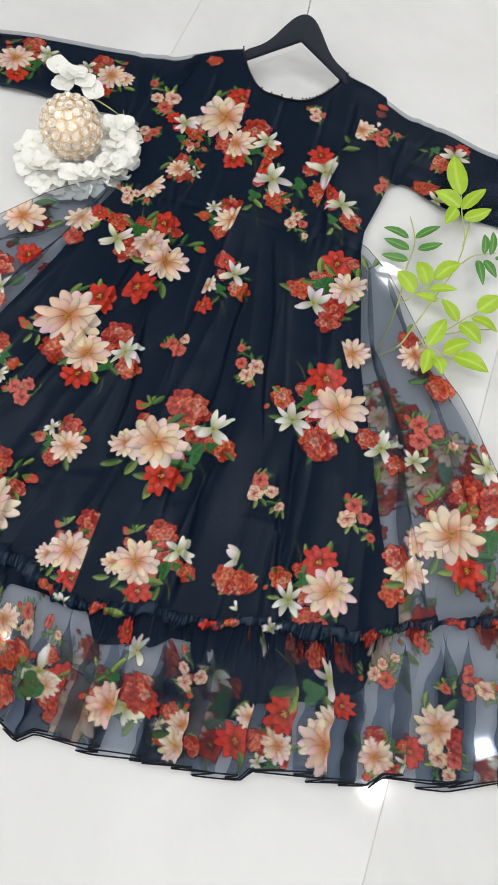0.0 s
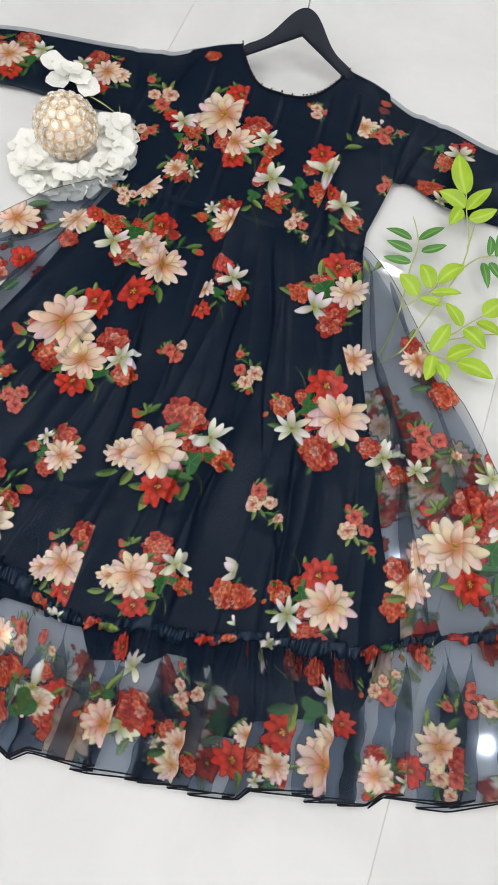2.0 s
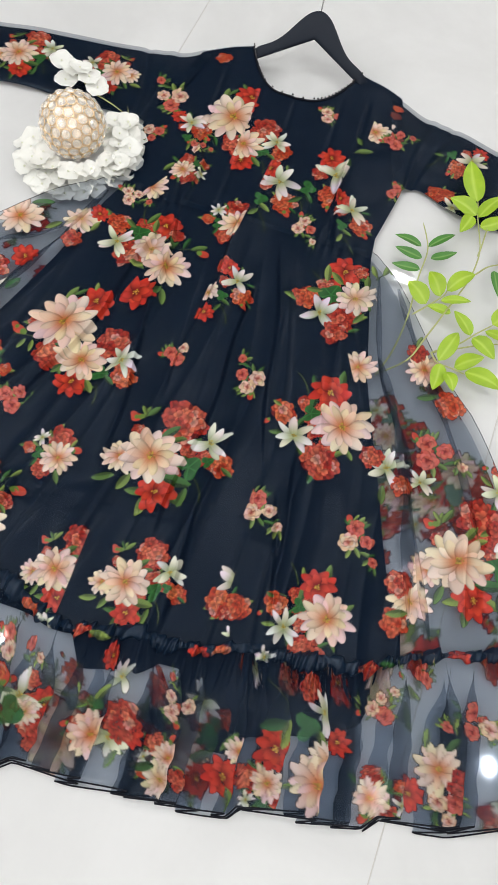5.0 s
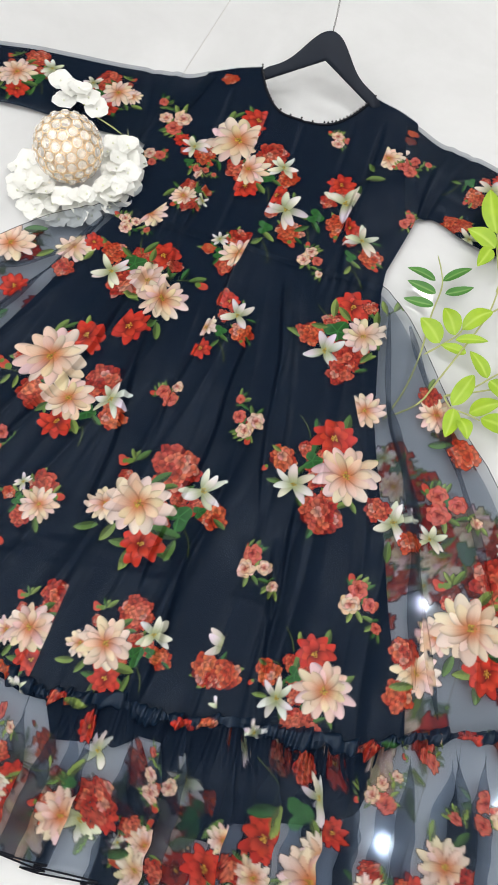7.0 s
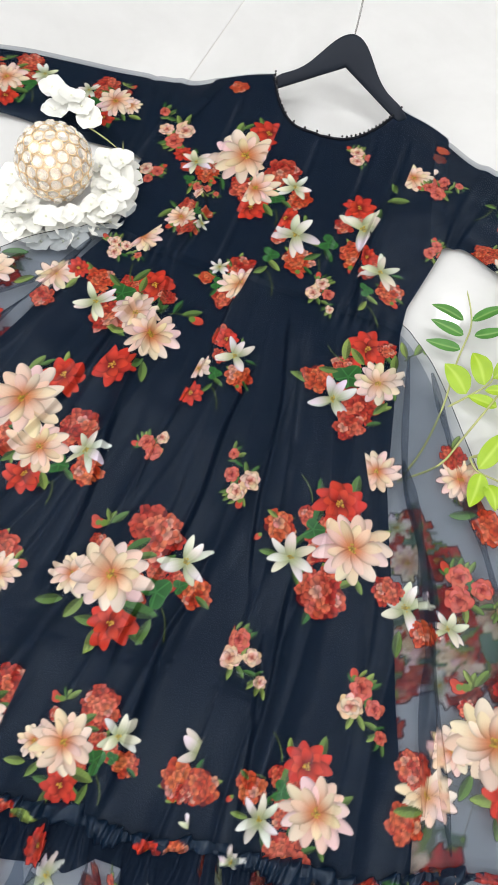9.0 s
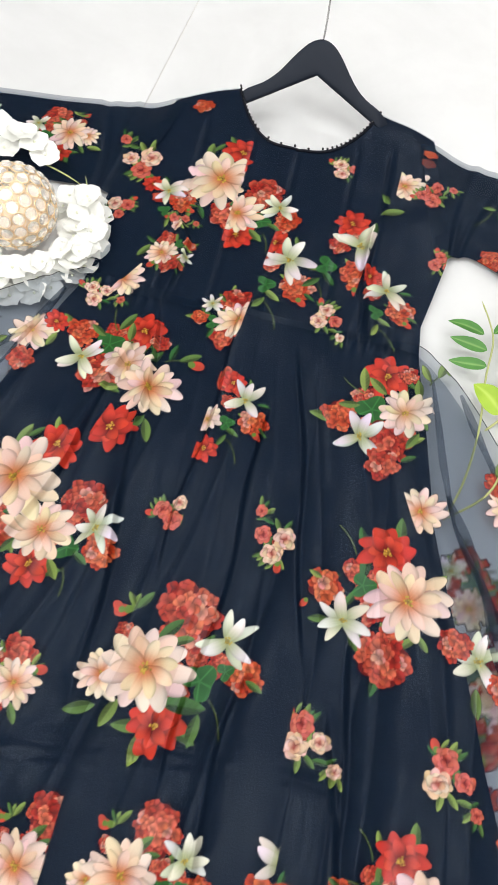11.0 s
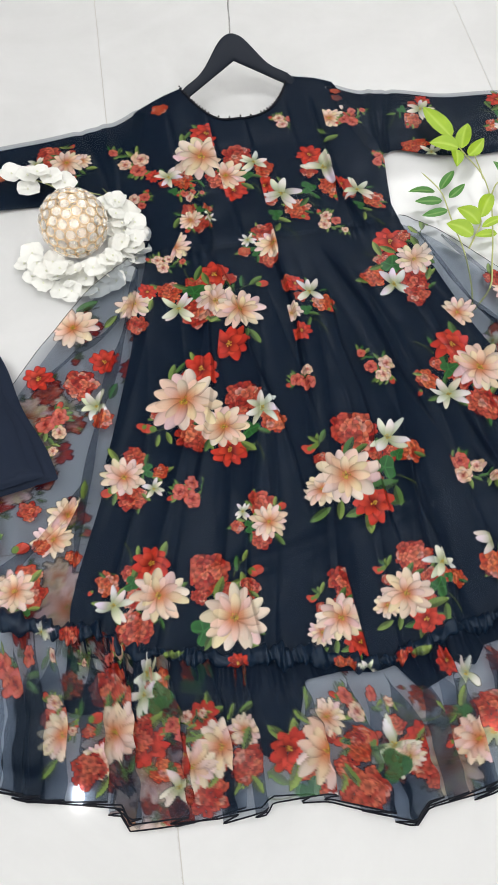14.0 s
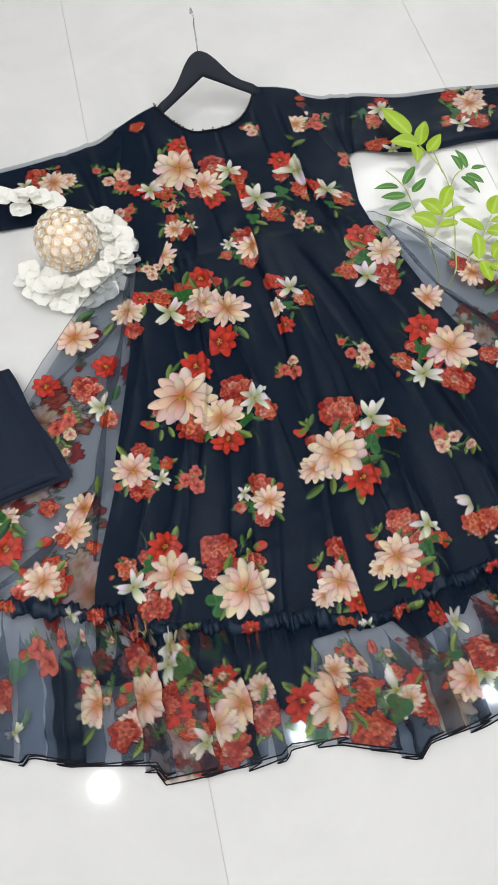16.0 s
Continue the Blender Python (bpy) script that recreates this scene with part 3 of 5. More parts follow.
def filled(parts, seed, reach, leaves, tufts):
    """The motif with darker leaves and tufts showing from under its flowers."""
    r = np.random.RandomState(seed)
    heads = [p for p in parts if p[0] not in ("leaf", "stem", "bud", "ivy")]
    under = []
    for k in range(leaves):
        h = heads[r.randint(len(heads))]
        a = r.uniform(0, 6.28)
        under.append(("leaf", h[1] + h[3] * 0.95 * math.cos(a), h[2] + h[3] * 0.95 * math.sin(a), reach * r.uniform(0.7, 1.2), math.degrees(a) + r.uniform(-30, 30)))
    for k in range(tufts):
        p, q = heads[r.randint(len(heads))], heads[r.randint(len(heads))]
        under.append(("clump", (p[1] + q[1]) / 2, (p[2] + q[2]) / 2, reach * 1.0, 0))
    return under + parts


BIG, SIDE, PAIR, FAN = filled(BIG, 1, 0.015, 8, 6), filled(SIDE, 2, 0.015, 8, 5), filled(PAIR, 3, 0.014, 8, 6), filled(FAN, 4, 0.014, 8, 5)
GRAND = filled(GRAND, 8, 0.015, 6, 3)
SMALL, ROSES, SPRAY = filled(SMALL, 5, 0.008, 4, 2), filled(ROSES, 6, 0.009, 9, 1), filled(SPRAY, 7, 0.011, 3, 1)

front = Print()
front.motif(BIG, 0.006, 0.546, 1.00, 0)
front.motif(BIG, 0.040, 0.352, 0.71, -4)
front.motif(BIG, -0.062, 0.337, 0.68, 1, 1, (-0.037, 0.375, -1.00, -0.00))
front.motif(GRAND, -0.207, 0.369, 1.00, 0, 1, (-0.252, 0.469, 0.98, -0.20))
front.motif(SIDE, 0.275, 0.686, 1.00, 0)
front.motif(SIDE, -0.305, 0.422, 0.82, -30, 1, (-0.252, 0.469, -0.98, 0.20))
front.motif(SIDE, 0.331, 0.391, 0.80, -2)
front.motif(PAIR, -0.215, 0.722, 1.00, 0)
front.motif(PAIR, -0.089, 1.240, 1.02, 19, 1, (-0.059, 1.318, -1.00, 0.01))
front.motif(PAIR, -0.110, 1.229, 0.94, 9, 1, (-0.061, 1.318, 1.00, -0.01))
front.motif(FAN, -0.128, 0.903, 1.00, 0)
front.add("red", -0.124, 0.814, 0.036, 0, (-0.124, 0.875, 0.96, -0.28))
front.add("leaf", -0.077, 0.817, 0.017, -70)
front.add("leaf", -0.089, 0.827, 0.011, -110)
front.add("dahlia", -0.091, 0.876, 0.042, 0)
front.motif(FAN, 0.234, 0.919, 1.03, 41)
front.add("clump", 0.217, 0.844, 0.023, 0)
front.add("leaf", 0.248, 0.857, 0.011, 30)
front.add("dahlia", 0.272, 0.794, 0.031, 0, (0.244, 0.824, 0.90, 0.44))
front.motif(SMALL, -0.128, 0.497, 1.00, 0)
front.motif(SMALL, -0.328, 0.614, 1.19, 179)
front.motif(SMALL, -0.004, 1.001, 1.12, 6, 1, (0.005, 1.046, -1.00, 0.05))
front.motif(SMALL, -0.138, 1.089, 0.86, -149)
front.motif(ROSES, 0.181, 0.507, 1.00, 0, 1, (0.173, 0.563, 1.00, -0.04))
front.motif(ROSES, 0.123, 0.722, 0.98, 158, 1, (0.138, 0.756, -1.00, -0.00))
front.motif(SPRAY, 0.040, 1.119, 1.00, 0, 1, (0.009, 1.161, 1.00, -0.05))
front.add("clump", 0.004, 0.910, 0.019, 0, (-0.008, 0.920, 1.00, -0.04))
front.add("pale", -0.007, 0.852, 0.021, 0, (-0.008, 0.920, 1.00, -0.04))
front.motif(SPRAY, 0.034, 0.887, 0.75, 3, 1, (-0.008, 0.920, 1.00, -0.04))
front.add("red", -0.000, 0.809, 0.019, 0, (-0.008, 0.920, 1.00, -0.04))
front.motif(SPRAY, 0.133, 1.165, 1.09, -19, 1, (0.156, 1.216, -0.99, 0.12))
front.motif(SPRAY, 0.181, 1.098, 0.81, 13, 1, (0.145, 1.131, 0.99, 0.11))
front.motif(POSY, 0.188, 0.354, 1.00, 0)
front.add("lily", 0.190, 0.401, 0.03, 80, (0.187, 0.426, -1.00, -0.00))
front.add("lily", 0.212, 0.329, 0.019, 80, (0.206, 0.329, -0.95, -0.30))
front.add("dahlia", -0.179, 1.035, 0.034, 0, (-0.196, 1.000, 0.87, -0.49))
front.add("leaf", -0.164, 1.087, 0.014, 60)
front.add("dahlia", 0.177, 1.295, 0.035, 0, (0.169, 1.347, 1.00, -0.02))
front.add("leaf", 0.168, 1.237, 0.018, 20)
front.add("leaf", 0.155, 1.261, 0.013, 120)
front.motif(ROSES, -0.012, 0.712, 0.85, 60, 1, (0.000, 0.7, -1.0, 0.0))
front.motif(ROSES, -0.204, 1.258, 1.2, 170)
front.motif(SPRAY, -0.160, 1.200, 0.7, 30)
front.motif(ROSES, -0.130, 1.140, 0.6, 40)
front.motif(ROSES, 0.083, 1.297, 0.85, 20, 1, (0.100, 1.3, -1.0, 0.0))
front.motif(ROSES, 0.221, 1.271, 0.8, 60)
front.motif(ROSES, 0.100, 1.030, 0.85, -15, 1, (0.084, 1.0, 1.0, 0.1))
front.motif(ROSES, 0.240, 1.160, 0.7, -20)
front.motif(ROSES, -0.231, 1.160, 0.8, -80)
front.motif(ROSES, 0.331, 0.508, 1.0, -8)
front.motif(ROSES, -0.232, 0.556, 0.9, 60, 1, (-0.222, 0.55, -1.0, 0.35))
front.motif(ROSES, -0.205, 0.990, 0.8, 30)
front.add("orange", -0.150, 1.400, 0.018)
front.motif(BIG, -0.344, 1.279, 0.62, 20, -1)
front.motif(BIG, -0.545, 1.262, 0.70, 0, 1)
front.motif(SPRAY, 0.366, 1.280, 0.72, -70)
front.motif(BIG, 0.560, 1.246, 0.70, 200)
front.motif(POSY, 0.325, 1.180, 0.8)
front.add("lily", 0.352, 1.166, 0.024)
front.motif(BIG, 0.720, 1.22, 0.7, 20)
front.motif(BIG, -0.720, 1.26, 0.7, 0)
front.add("orange", 0.205, 1.360, 0.012)
# the sheer flares
front.motif(BIG, 0.492, 0.529, 0.96, 8)
front.motif(ROSES, 0.415, 0.672, 1.15, 20)
front.add("lily", 0.413, 0.634, 0.024, 30)
front.add("lily", 0.357, 0.637, 0.033, 10)
front.add("clump", 0.331, 0.650, 0.020, 0)
front.add("orange", 0.385, 0.615, 0.017, 0)
front.add("leaf", 0.360, 0.593, 0.016, -80)
front.add("pale", 0.438, 0.451, 0.033, 0)
front.add("orange", 0.422, 0.416, 0.022, 0)
front.add("clump", 0.415, 0.471, 0.021, 0)
front.add("leaf", 0.423, 0.429, 0.016, 200)
front.add("dahlia", 0.376, 0.822, 0.031, 0)
front.add("orange", 0.428, 0.773, 0.025, 0)
front.add("clump", 0.358, 0.848, 0.018, 0)
front.add("leaf", 0.391, 0.776, 0.017, 200)
front.add("leaf", 0.357, 0.869, 0.012, 80)
front.add("dahlia", -0.373, 0.896, 0.041, 0)
front.add("leaf", -0.345, 0.935, 0.021, 20)
front.add("red", -0.439, 0.811, 0.026, 0)
front.add("pale", -0.266, 0.920, 0.033, 0)
front.add("red", -0.240, 0.942, 0.017, 0)
front.add("clump", -0.267, 0.878, 0.019, 0)
front.add("leaf", -0.238, 0.915, 0.012, 70)
front.add("leaf", -0.310, 0.897, 0.016, 220)
front.add("clump", -0.373, 0.784, 0.030, 0)
front.add("lily", -0.354, 0.744, 0.028, 0)
front.add("orange", -0.347, 0.715, 0.018, 0)
front.add("leaf", -0.323, 0.760, 0.016, 60)
front.add("red", -0.331, 0.822, 0.026, 0)
front.motif(ROSES, -0.436, 0.725, 1.03, -64)
front.add("dahlia", -0.418, 0.571, 0.033, 0, (-0.435, 0.531, -0.83, 0.56))
front.add("dahlia", -0.443, 0.538, 0.031, 0, (-0.411, 0.534, -0.96, 0.28))
front.add("leaf", -0.389, 0.603, 0.016, 80)
front.add("orange", -0.462, 0.530, 0.013, 0)
front.add("orange", -0.417, 0.502, 0.011, 0)
front.add("pale", -0.507, 0.467, 0.029, 0)
front.add("orange", -0.483, 0.488, 0.021, 0)
front.add("clump", -0.504, 0.441, 0.017, 0)
front.add("leaf", -0.519, 0.484, 0.012, 150)
front.add("clump", -0.475, 0.588, 0.018, 0)
front.add("bud", -0.489, 0.532, 0.012, 0)
front.add("pale", -0.540, 0.586, 0.022, 0)
front.add("leaf", -0.548, 0.559, 0.011, 240)
front.add("bud", -0.529, 0.568, 0.009, 0)
front.motif(SMALL, -0.504, 0.472, 1.1, 100)
front.motif(BIG, -0.600, 0.560, 0.9, 40)
front.motif(SIDE, 0.600, 0.640, 0.9, -40)

flounce_print = Print()
flounce_print.add("red", 0.311, 0.207, 0.030, 0)
flounce_print.add("red", 0.389, 0.240, 0.019, 0)
flounce_print.add("dahlia", 0.071, 0.149, 0.033, 0)
flounce_print.add("clump", 0.104, 0.178, 0.030, 0)
flounce_print.add("lily", 0.086, 0.230, 0.027, 0)
flounce_print.add("leaf", 0.107, 0.129, 0.014, 250)
flounce_print.add("red", 0.071, 0.252, 0.021, 0)
flounce_print.add("leaf", 0.071, 0.204, 0.015, 60)
flounce_print.add("red", 0.251, 0.154, 0.027, 0)
flounce_print.add("leaf", 0.249, 0.197, 0.016, 60)
flounce_print.add("leaf", 0.265, 0.130, 0.016, -60)
flounce_print.add("dahlia", 0.264, 0.190, 0.020, 0)
flounce_print.motif(ROSES, 0.185, 0.221, 0.78, 141)
flounce_print.add("pale", 0.173, 0.126, 0.023, 0)
flounce_print.add("leaf", 0.150, 0.134, 0.016, 200)
flounce_print.add("clump", 0.196, 0.132, 0.014, 0)
flounce_print.motif(ROSES, -0.071, 0.215, 0.97, 22)
flounce_print.add("clump", -0.002, 0.131, 0.027, 0)
flounce_print.add("pale", -0.022, 0.149, 0.020, 0)
flounce_print.add("leaf", -0.001, 0.171, 0.011, 40)
flounce_print.add("ivy", -0.044, 0.142, 0.023, 0)
flounce_print.add("dahlia", 0.520, 0.249, 0.034, 0)
flounce_print.add("clump", 0.553, 0.237, 0.023, 0)
flounce_print.add("red", 0.487, 0.209, 0.023, 0)
flounce_print.add("leaf", 0.503, 0.282, 0.013, 80)
flounce_print.add("leaf", 0.535, 0.284, 0.013, 50)
flounce_print.motif(ROSES, 0.446, 0.291, 0.81, 84)
flounce_print.motif(ROSES, 0.564, 0.332, 0.94, -121)
flounce_print.motif(ROSES, 0.502, 0.354, 0.76, 80)
flounce_print.add("dahlia", -0.456, 0.269, 0.032, 0)
flounce_print.add("clump", -0.427, 0.221, 0.024, 0)
flounce_print.add("leaf", -0.473, 0.232, 0.015, 220)
flounce_print.add("leaf", -0.408, 0.268, 0.011, 60)
flounce_print.add("bud", -0.410, 0.280, 0.010, 0)
flounce_print.motif(ROSES, -0.394, 0.372, 0.79, -131)
flounce_print.add("clump", -0.365, 0.243, 0.027, 0)
flounce_print.add("lily", -0.360, 0.295, 0.025, 0)
flounce_print.add("ivy", -0.332, 0.287, 0.022, 0)
flounce_print.add("pale", -0.297, 0.196, 0.031, 0)
flounce_print.add("clump", -0.227, 0.184, 0.026, 0)
flounce_print.add("leaf", -0.224, 0.215, 0.015, 60)
flounce_print.add("leaf", -0.216, 0.158, 0.014, -60)
flounce_print.motif(ROSES, -0.306, 0.238, 0.74, 51)
flounce_print.add("clump", -0.581, 0.319, 0.028, 0)
flounce_print.add("ivy", -0.569, 0.350, 0.021, 0)
flounce_print.add("lily", -0.568, 0.267, 0.016, 0)
flounce_print.motif(ROSES, -0.511, 0.346, 1.36, 42)
flounce_print.add("leaf", -0.554, 0.282, 0.015, 80)
flounce_print.add("stem", 0.317, 0.268, 0.032, -40)
flounce_print.add("leaf", 0.301, 0.235, 0.021, 200)
flounce_print.add("leaf", 0.321, 0.229, 0.020, 260)
flounce_print.add("clump", 0.341, 0.296, 0.024, 0)
flounce_print.add("ivy", 0.344, 0.246, 0.020, 30)
flounce_print.add("lily", 0.373, 0.270, 0.029, 70)
flounce_print.add("leaf", 0.372, 0.233, 0.016, -60)
flounce_print.add("pale", 0.378, 0.211, 0.027, 0)
flounce_print.add("dahlia", 0.371, 0.182, 0.039, 0)

spare = Print()
spare_rnd = np.random.RandomState(19)
for k in range(14):
    bx = -0.74 + 1.48 * ((k * 0.618) % 1.0)
    by = 0.085 + 0.38 * bx * bx + 0.15 * ((k * 0.3819) % 1.0)
    spare.motif([ROSES, SMALL, BIG, ROSES, SPRAY][k % 5], bx, by, spare_rnd.uniform(0.7, 0.95), spare_rnd.uniform(0, 360))
flounce_print.items = spare.items + flounce_print.items

back_print = Print()
back_rnd = np.random.RandomState(11)
for k in range(60):
    bx = -0.68 + 1.36 * ((k * 0.618) % 1.0)
    back_print.motif([BIG, SIDE, PAIR, FAN, ROSES][k % 5], bx, back_rnd.uniform(0.09, 0.95), back_rnd.uniform(0.7, 1.0), back_rnd.uniform(0, 360))


# ---- the dress ----
dress = thing("dress", "black floral chiffon dress with sheer flared skirt, spread flat", "dress", at=(0, 0.7, 0))
SHEER, SHEER_PRINT = 0.32, 0.86


def gather_line(x):
    gx = [-0.80, -0.574, -0.50, -0.443, -0.407, -0.364, -0.306, -0.25, -0.168, -0.13, -0.083, -0.05, -0.008, 0.03, 0.088, 0.12, 0.185, 0.252, 0.327, 0.37, 0.432, 0.467, 0.518, 0.585, 0.80]
    gy = [0.560, 0.453, 0.422, 0.400, 0.398, 0.362, 0.346, 0.325, 0.302, 0.302, 0.282, 0.268, 0.267, 0.272, 0.304, 0.288, 0.298, 0.319, 0.329, 0.333, 0.358, 0.390, 0.398, 0.413, 0.530]
    return 0.25 * np.interp(x - 0.010, gx, gy) + 0.5 * np.interp(x, gx, gy) + 0.25 * np.interp(x + 0.010, gx, gy) + 0.002 * np.sin(x * 61)


def relief(x, y, seams=1.0):
    """Soft folds that run from the waist to the hem, and small creases."""
    fan = np.arctan2(x, 1.85 - y)
    down = smooth(1.05 - y, 0.0, 0.5)
    a, b = np.sin(fan * 33 + 1.2 * np.sin(y * 5)), np.sin(fan * 57 + 2.0 + np.sin(y * 7))
    z = 0.0058 * down * (1 - 2 * np.abs(a) ** 0.6) + 0.0034 * down * (1 - 2 * np.abs(b) ** 0.7)
    z += 0.0020 * waves(x, y, 3, 28) + 0.0008 * waves(x, y, 4, 70)
    for line, depth in ((-0.305, 0.002), (-0.012, 0.002), (0.125, 0.002), (0.235, 0.003), (-0.13, 0.0015)):
        z -= seams * depth * np.exp(-((fan - line + 0.01 * np.sin(y * 9)) / 0.006) ** 2) * down
    z += creases(x, y) + 0.0016 * np.sin(x * 290 + 3 * np.sin(x * 40)) * np.exp(-((y - 1.015) / 0.022) ** 2) * smooth(np.abs(x), 0.09, 0.16)
    z -= seams * 0.0042 * np.exp(-((y - 0.452 - 0.025 * np.sin(x * 8)) / 0.006) ** 2) * smooth(0.30 - np.abs(x), 0.0, 0.1)
    z += seams * 0.0026 * np.exp(-((y - 0.468 - 0.025 * np.sin(x * 8)) / 0.010) ** 2) * smooth(0.30 - np.abs(x), 0.0, 0.1)
    return z


CREASES = [((0.111, 0.567), (0.103, 0.510), (0.104, 0.397), (0.103, 0.300)), ((0.088, 0.985), (0.108, 0.891), (0.139, 0.760), (0.169, 0.595)),
           ((-0.170, 0.468), (-0.177, 0.403), (-0.178, 0.312)), ((0.223, 0.640), (0.232, 0.528), (0.246, 0.394)), ((-0.128, 0.960), (-0.163, 0.769), (-0.227, 0.568)),
           ((0.212, 0.560), (0.230, 0.480), (0.257, 0.333)), ((-0.112, 1.000), (-0.085, 0.760), (-0.060, 0.480)), ((0.004, 1.060), (-0.004, 0.820), (-0.010, 0.640)),
           ((-0.143, 1.180), (-0.109, 1.114), (-0.116, 1.002)), ((0.152, 1.240), (0.146, 1.120), (0.170, 1.000)), ((0.247, 0.990), (0.305, 0.793), (0.360, 0.699), (0.452, 0.470)),
           ((-0.232, 1.029), (-0.277, 0.885), (-0.324, 0.775), (-0.362, 0.698)), ((0.060, 0.900), (0.066, 0.700), (0.050, 0.420))]


def creases(x, y):
    """Pressed and dragged folds that run down the cloth, steep on one side and easy on the other."""
    z = np.zeros_like(x)
    for k, line in enumerate(CREASES):
        px, py = np.array(line)[::-1].T
        d = (x - np.interp(y, py, px) - 0.004 * np.sin(y * 23 + k)) * (1 if k % 2 else -1)
        ends = smooth(y, py[0] - 0.01, py[0] + 0.06) * smooth(py[-1] - y, -0.01, 0.06)
        z += ends * (0.0105 * np.exp(-np.maximum(d, 0) / 0.018) * np.exp(-(np.minimum(d, 0) / 0.0035) ** 2))
    return z


def skirt_place(s, v):
    """The place of the skirt's cloth, from side to side (s) and from the gathers up to the waist (v)."""
    right = spline([(0.700, 0.480), (0.625, 0.555), (0.552, 0.640), (0.486, 0.738), (0.403, 0.830), (0.322, 0.941), (0.272, 0.996), (0.238, 1.020)], 200)
    left = spline([(-0.700, 0.500), (-0.630, 0.610), (-0.555, 0.710), (-0.478, 0.809), (-0.414, 0.887), (-0.335, 0.970), (-0.262, 1.020), (-0.232, 1.036)], 200)
    k = np.linspace(0, 1, 200)
    ex = np.where(s > 0, np.interp(v, k, right[:, 0]), -np.interp(v, k, left[:, 0]))
    ey = np.where(s > 0, np.interp(v, k, right[:, 1]), np.interp(v, k, left[:, 1]))
    x = s * ex
    low = gather_line(x)
    mid = low + (1.022 - low) * v
    y = mid + (ey - mid) * np.abs(s) ** 2.4 * smooth(v, 0.0, 0.12)
    return x, y


def sheet_of(side, tall):
    return np.meshgrid(np.linspace(-1, 1, side), np.linspace(0, 1, tall), indexing="ij")


def cover_of(ink, sheer=SHEER, printed=SHEER_PRINT):
    return sheer + (printed - sheer) * ink


# outer skirt
s, v = sheet_of(1040, 640)
x, y = skirt_place(s, v)
colour, ink = front.draw(x, y)
z = np.maximum(0.0175 + relief(x, y), 0.0100) + 0.004 * np.abs(s) ** 6
grid_mesh("skirt", x, y, z, CHIFFON, dress, "sheer black chiffon skirt with peach and red flowers", colour, cover_of(ink))

for side in (0, -1):
    grid_mesh("edge_seam", *tube(np.stack([x[side], y[side], z[side]], -1)[::3], 0.0005, 5), PIPING, dress, loop=True)

# the skirt's back layer, which shows only through the sheer flares
s, v = sheet_of(260, 180)
x, y = skirt_place(s * 0.985, v)
colour, ink = back_print.draw(x, y)
grid_mesh("skirt_back", x, y, 0.0022 + 0.0007 * waves(x, y, 6, 30), CHIFFON, dress, "", colour, cover_of(ink, 0.22, 0.60))

# narrow tucks where the sheer flares fold over themselves
def tuck(line, wide):
    n, m = 120, 9
    p = spline(line, n)
    d = np.gradient(p, axis=0)
    d /= np.linalg.norm(d, axis=1, keepdims=True)
    t, w = np.linspace(0, 1, n)[:, None], np.linspace(-1, 1, m)[None]
    half = wide * np.sin(np.pi * (0.04 + 0.92 * t)) ** 0.5 * (0.8 + 0.3 * np.sin(t * 17))
    x = p[:, :1] - d[:, 1:] * w * half
    y = p[:, 1:2] + d[:, :1] * w * half
    z = 0.0185 + relief(x, y) + 0.0022 * (1 - w ** 2)
    colour, ink = front.draw(x, y)
    return grid_mesh("tuck", x, y, z, CHIFFON, dress, "", colour, cover_of(0 * ink, 0.52, 0.52))


tuck([(0.262, 0.975), (0.310, 0.793), (0.362, 0.699), (0.406, 0.589), (0.452, 0.470), (0.478, 0.405)], 0.007)
tuck([(0.300, 0.820), (0.345, 0.735), (0.384, 0.645), (0.408, 0.560), (0.440, 0.430)], 0.012)
tuck([(-0.250, 1.000), (-0.285, 0.885), (-0.330, 0.775), (-0.372, 0.660), (-0.420, 0.480)], 0.010)
tuck([(-0.440, 0.800), (-0.381, 0.841), (-0.311, 0.886), (-0.255, 0.960)], 0.006)
tuck([(-0.600, 0.470), (-0.569, 0.483), (-0.503, 0.510), (-0.440, 0.559), (-0.385, 0.620)], 0.010)
tuck([(0.300, 0.960), (0.360, 0.850), (0.440, 0.720), (0.520, 0.560)], 0.008)

# lining: widens from the waist and ends in an uneven edge below the gathers
s, v = sheet_of(240, 300)
left_edge = np.interp(v, [0, 0.20, 0.50, 0.74, 1], [-0.455, -0.430, -0.350, -0.288, -0.228])
right_edge = np.interp(v, [0, 0.20, 0.50, 0.70, 1], [0.445, 0.420, 0.345, 0.290, 0.236])
x = left_edge + (right_edge - left_edge) * (s + 1) / 2
end = gather_line(x) - np.interp(x, [-0.47, -0.40, -0.36, -0.35, -0.26, -0.19, -0.165, -0.13, -0.06, -0.005, 0.02, 0.10, 0.125, 0.155, 0.175, 0.255, 0.27, 0.34, 0.41, 0.43, 0.46],
                                                  [0.10, 0.115, 0.125, 0.09, 0.10, 0.13, 0.12, 0.03, 0.008, 0.005, 0.05, 0.06, 0.03, 0.03, 0.13, 0.14, 0.11, 0.10, 0.08, 0.01, 0.0])
y = end + (1.03 - end) * v
grid_mesh("lining", x, y, np.maximum(0.0105 + relief(x, y, 0.0), 0.0060), LINING, dress, "opaque black lining")


def neck_height(x):
    return 1.316 + 0.086 * clamp(np.abs(x - 0.011) / 0.110) ** 3.2


def body_lift(y):
    return 0.0165 + 0.0255 * smooth(y, 1.24, 1.40)


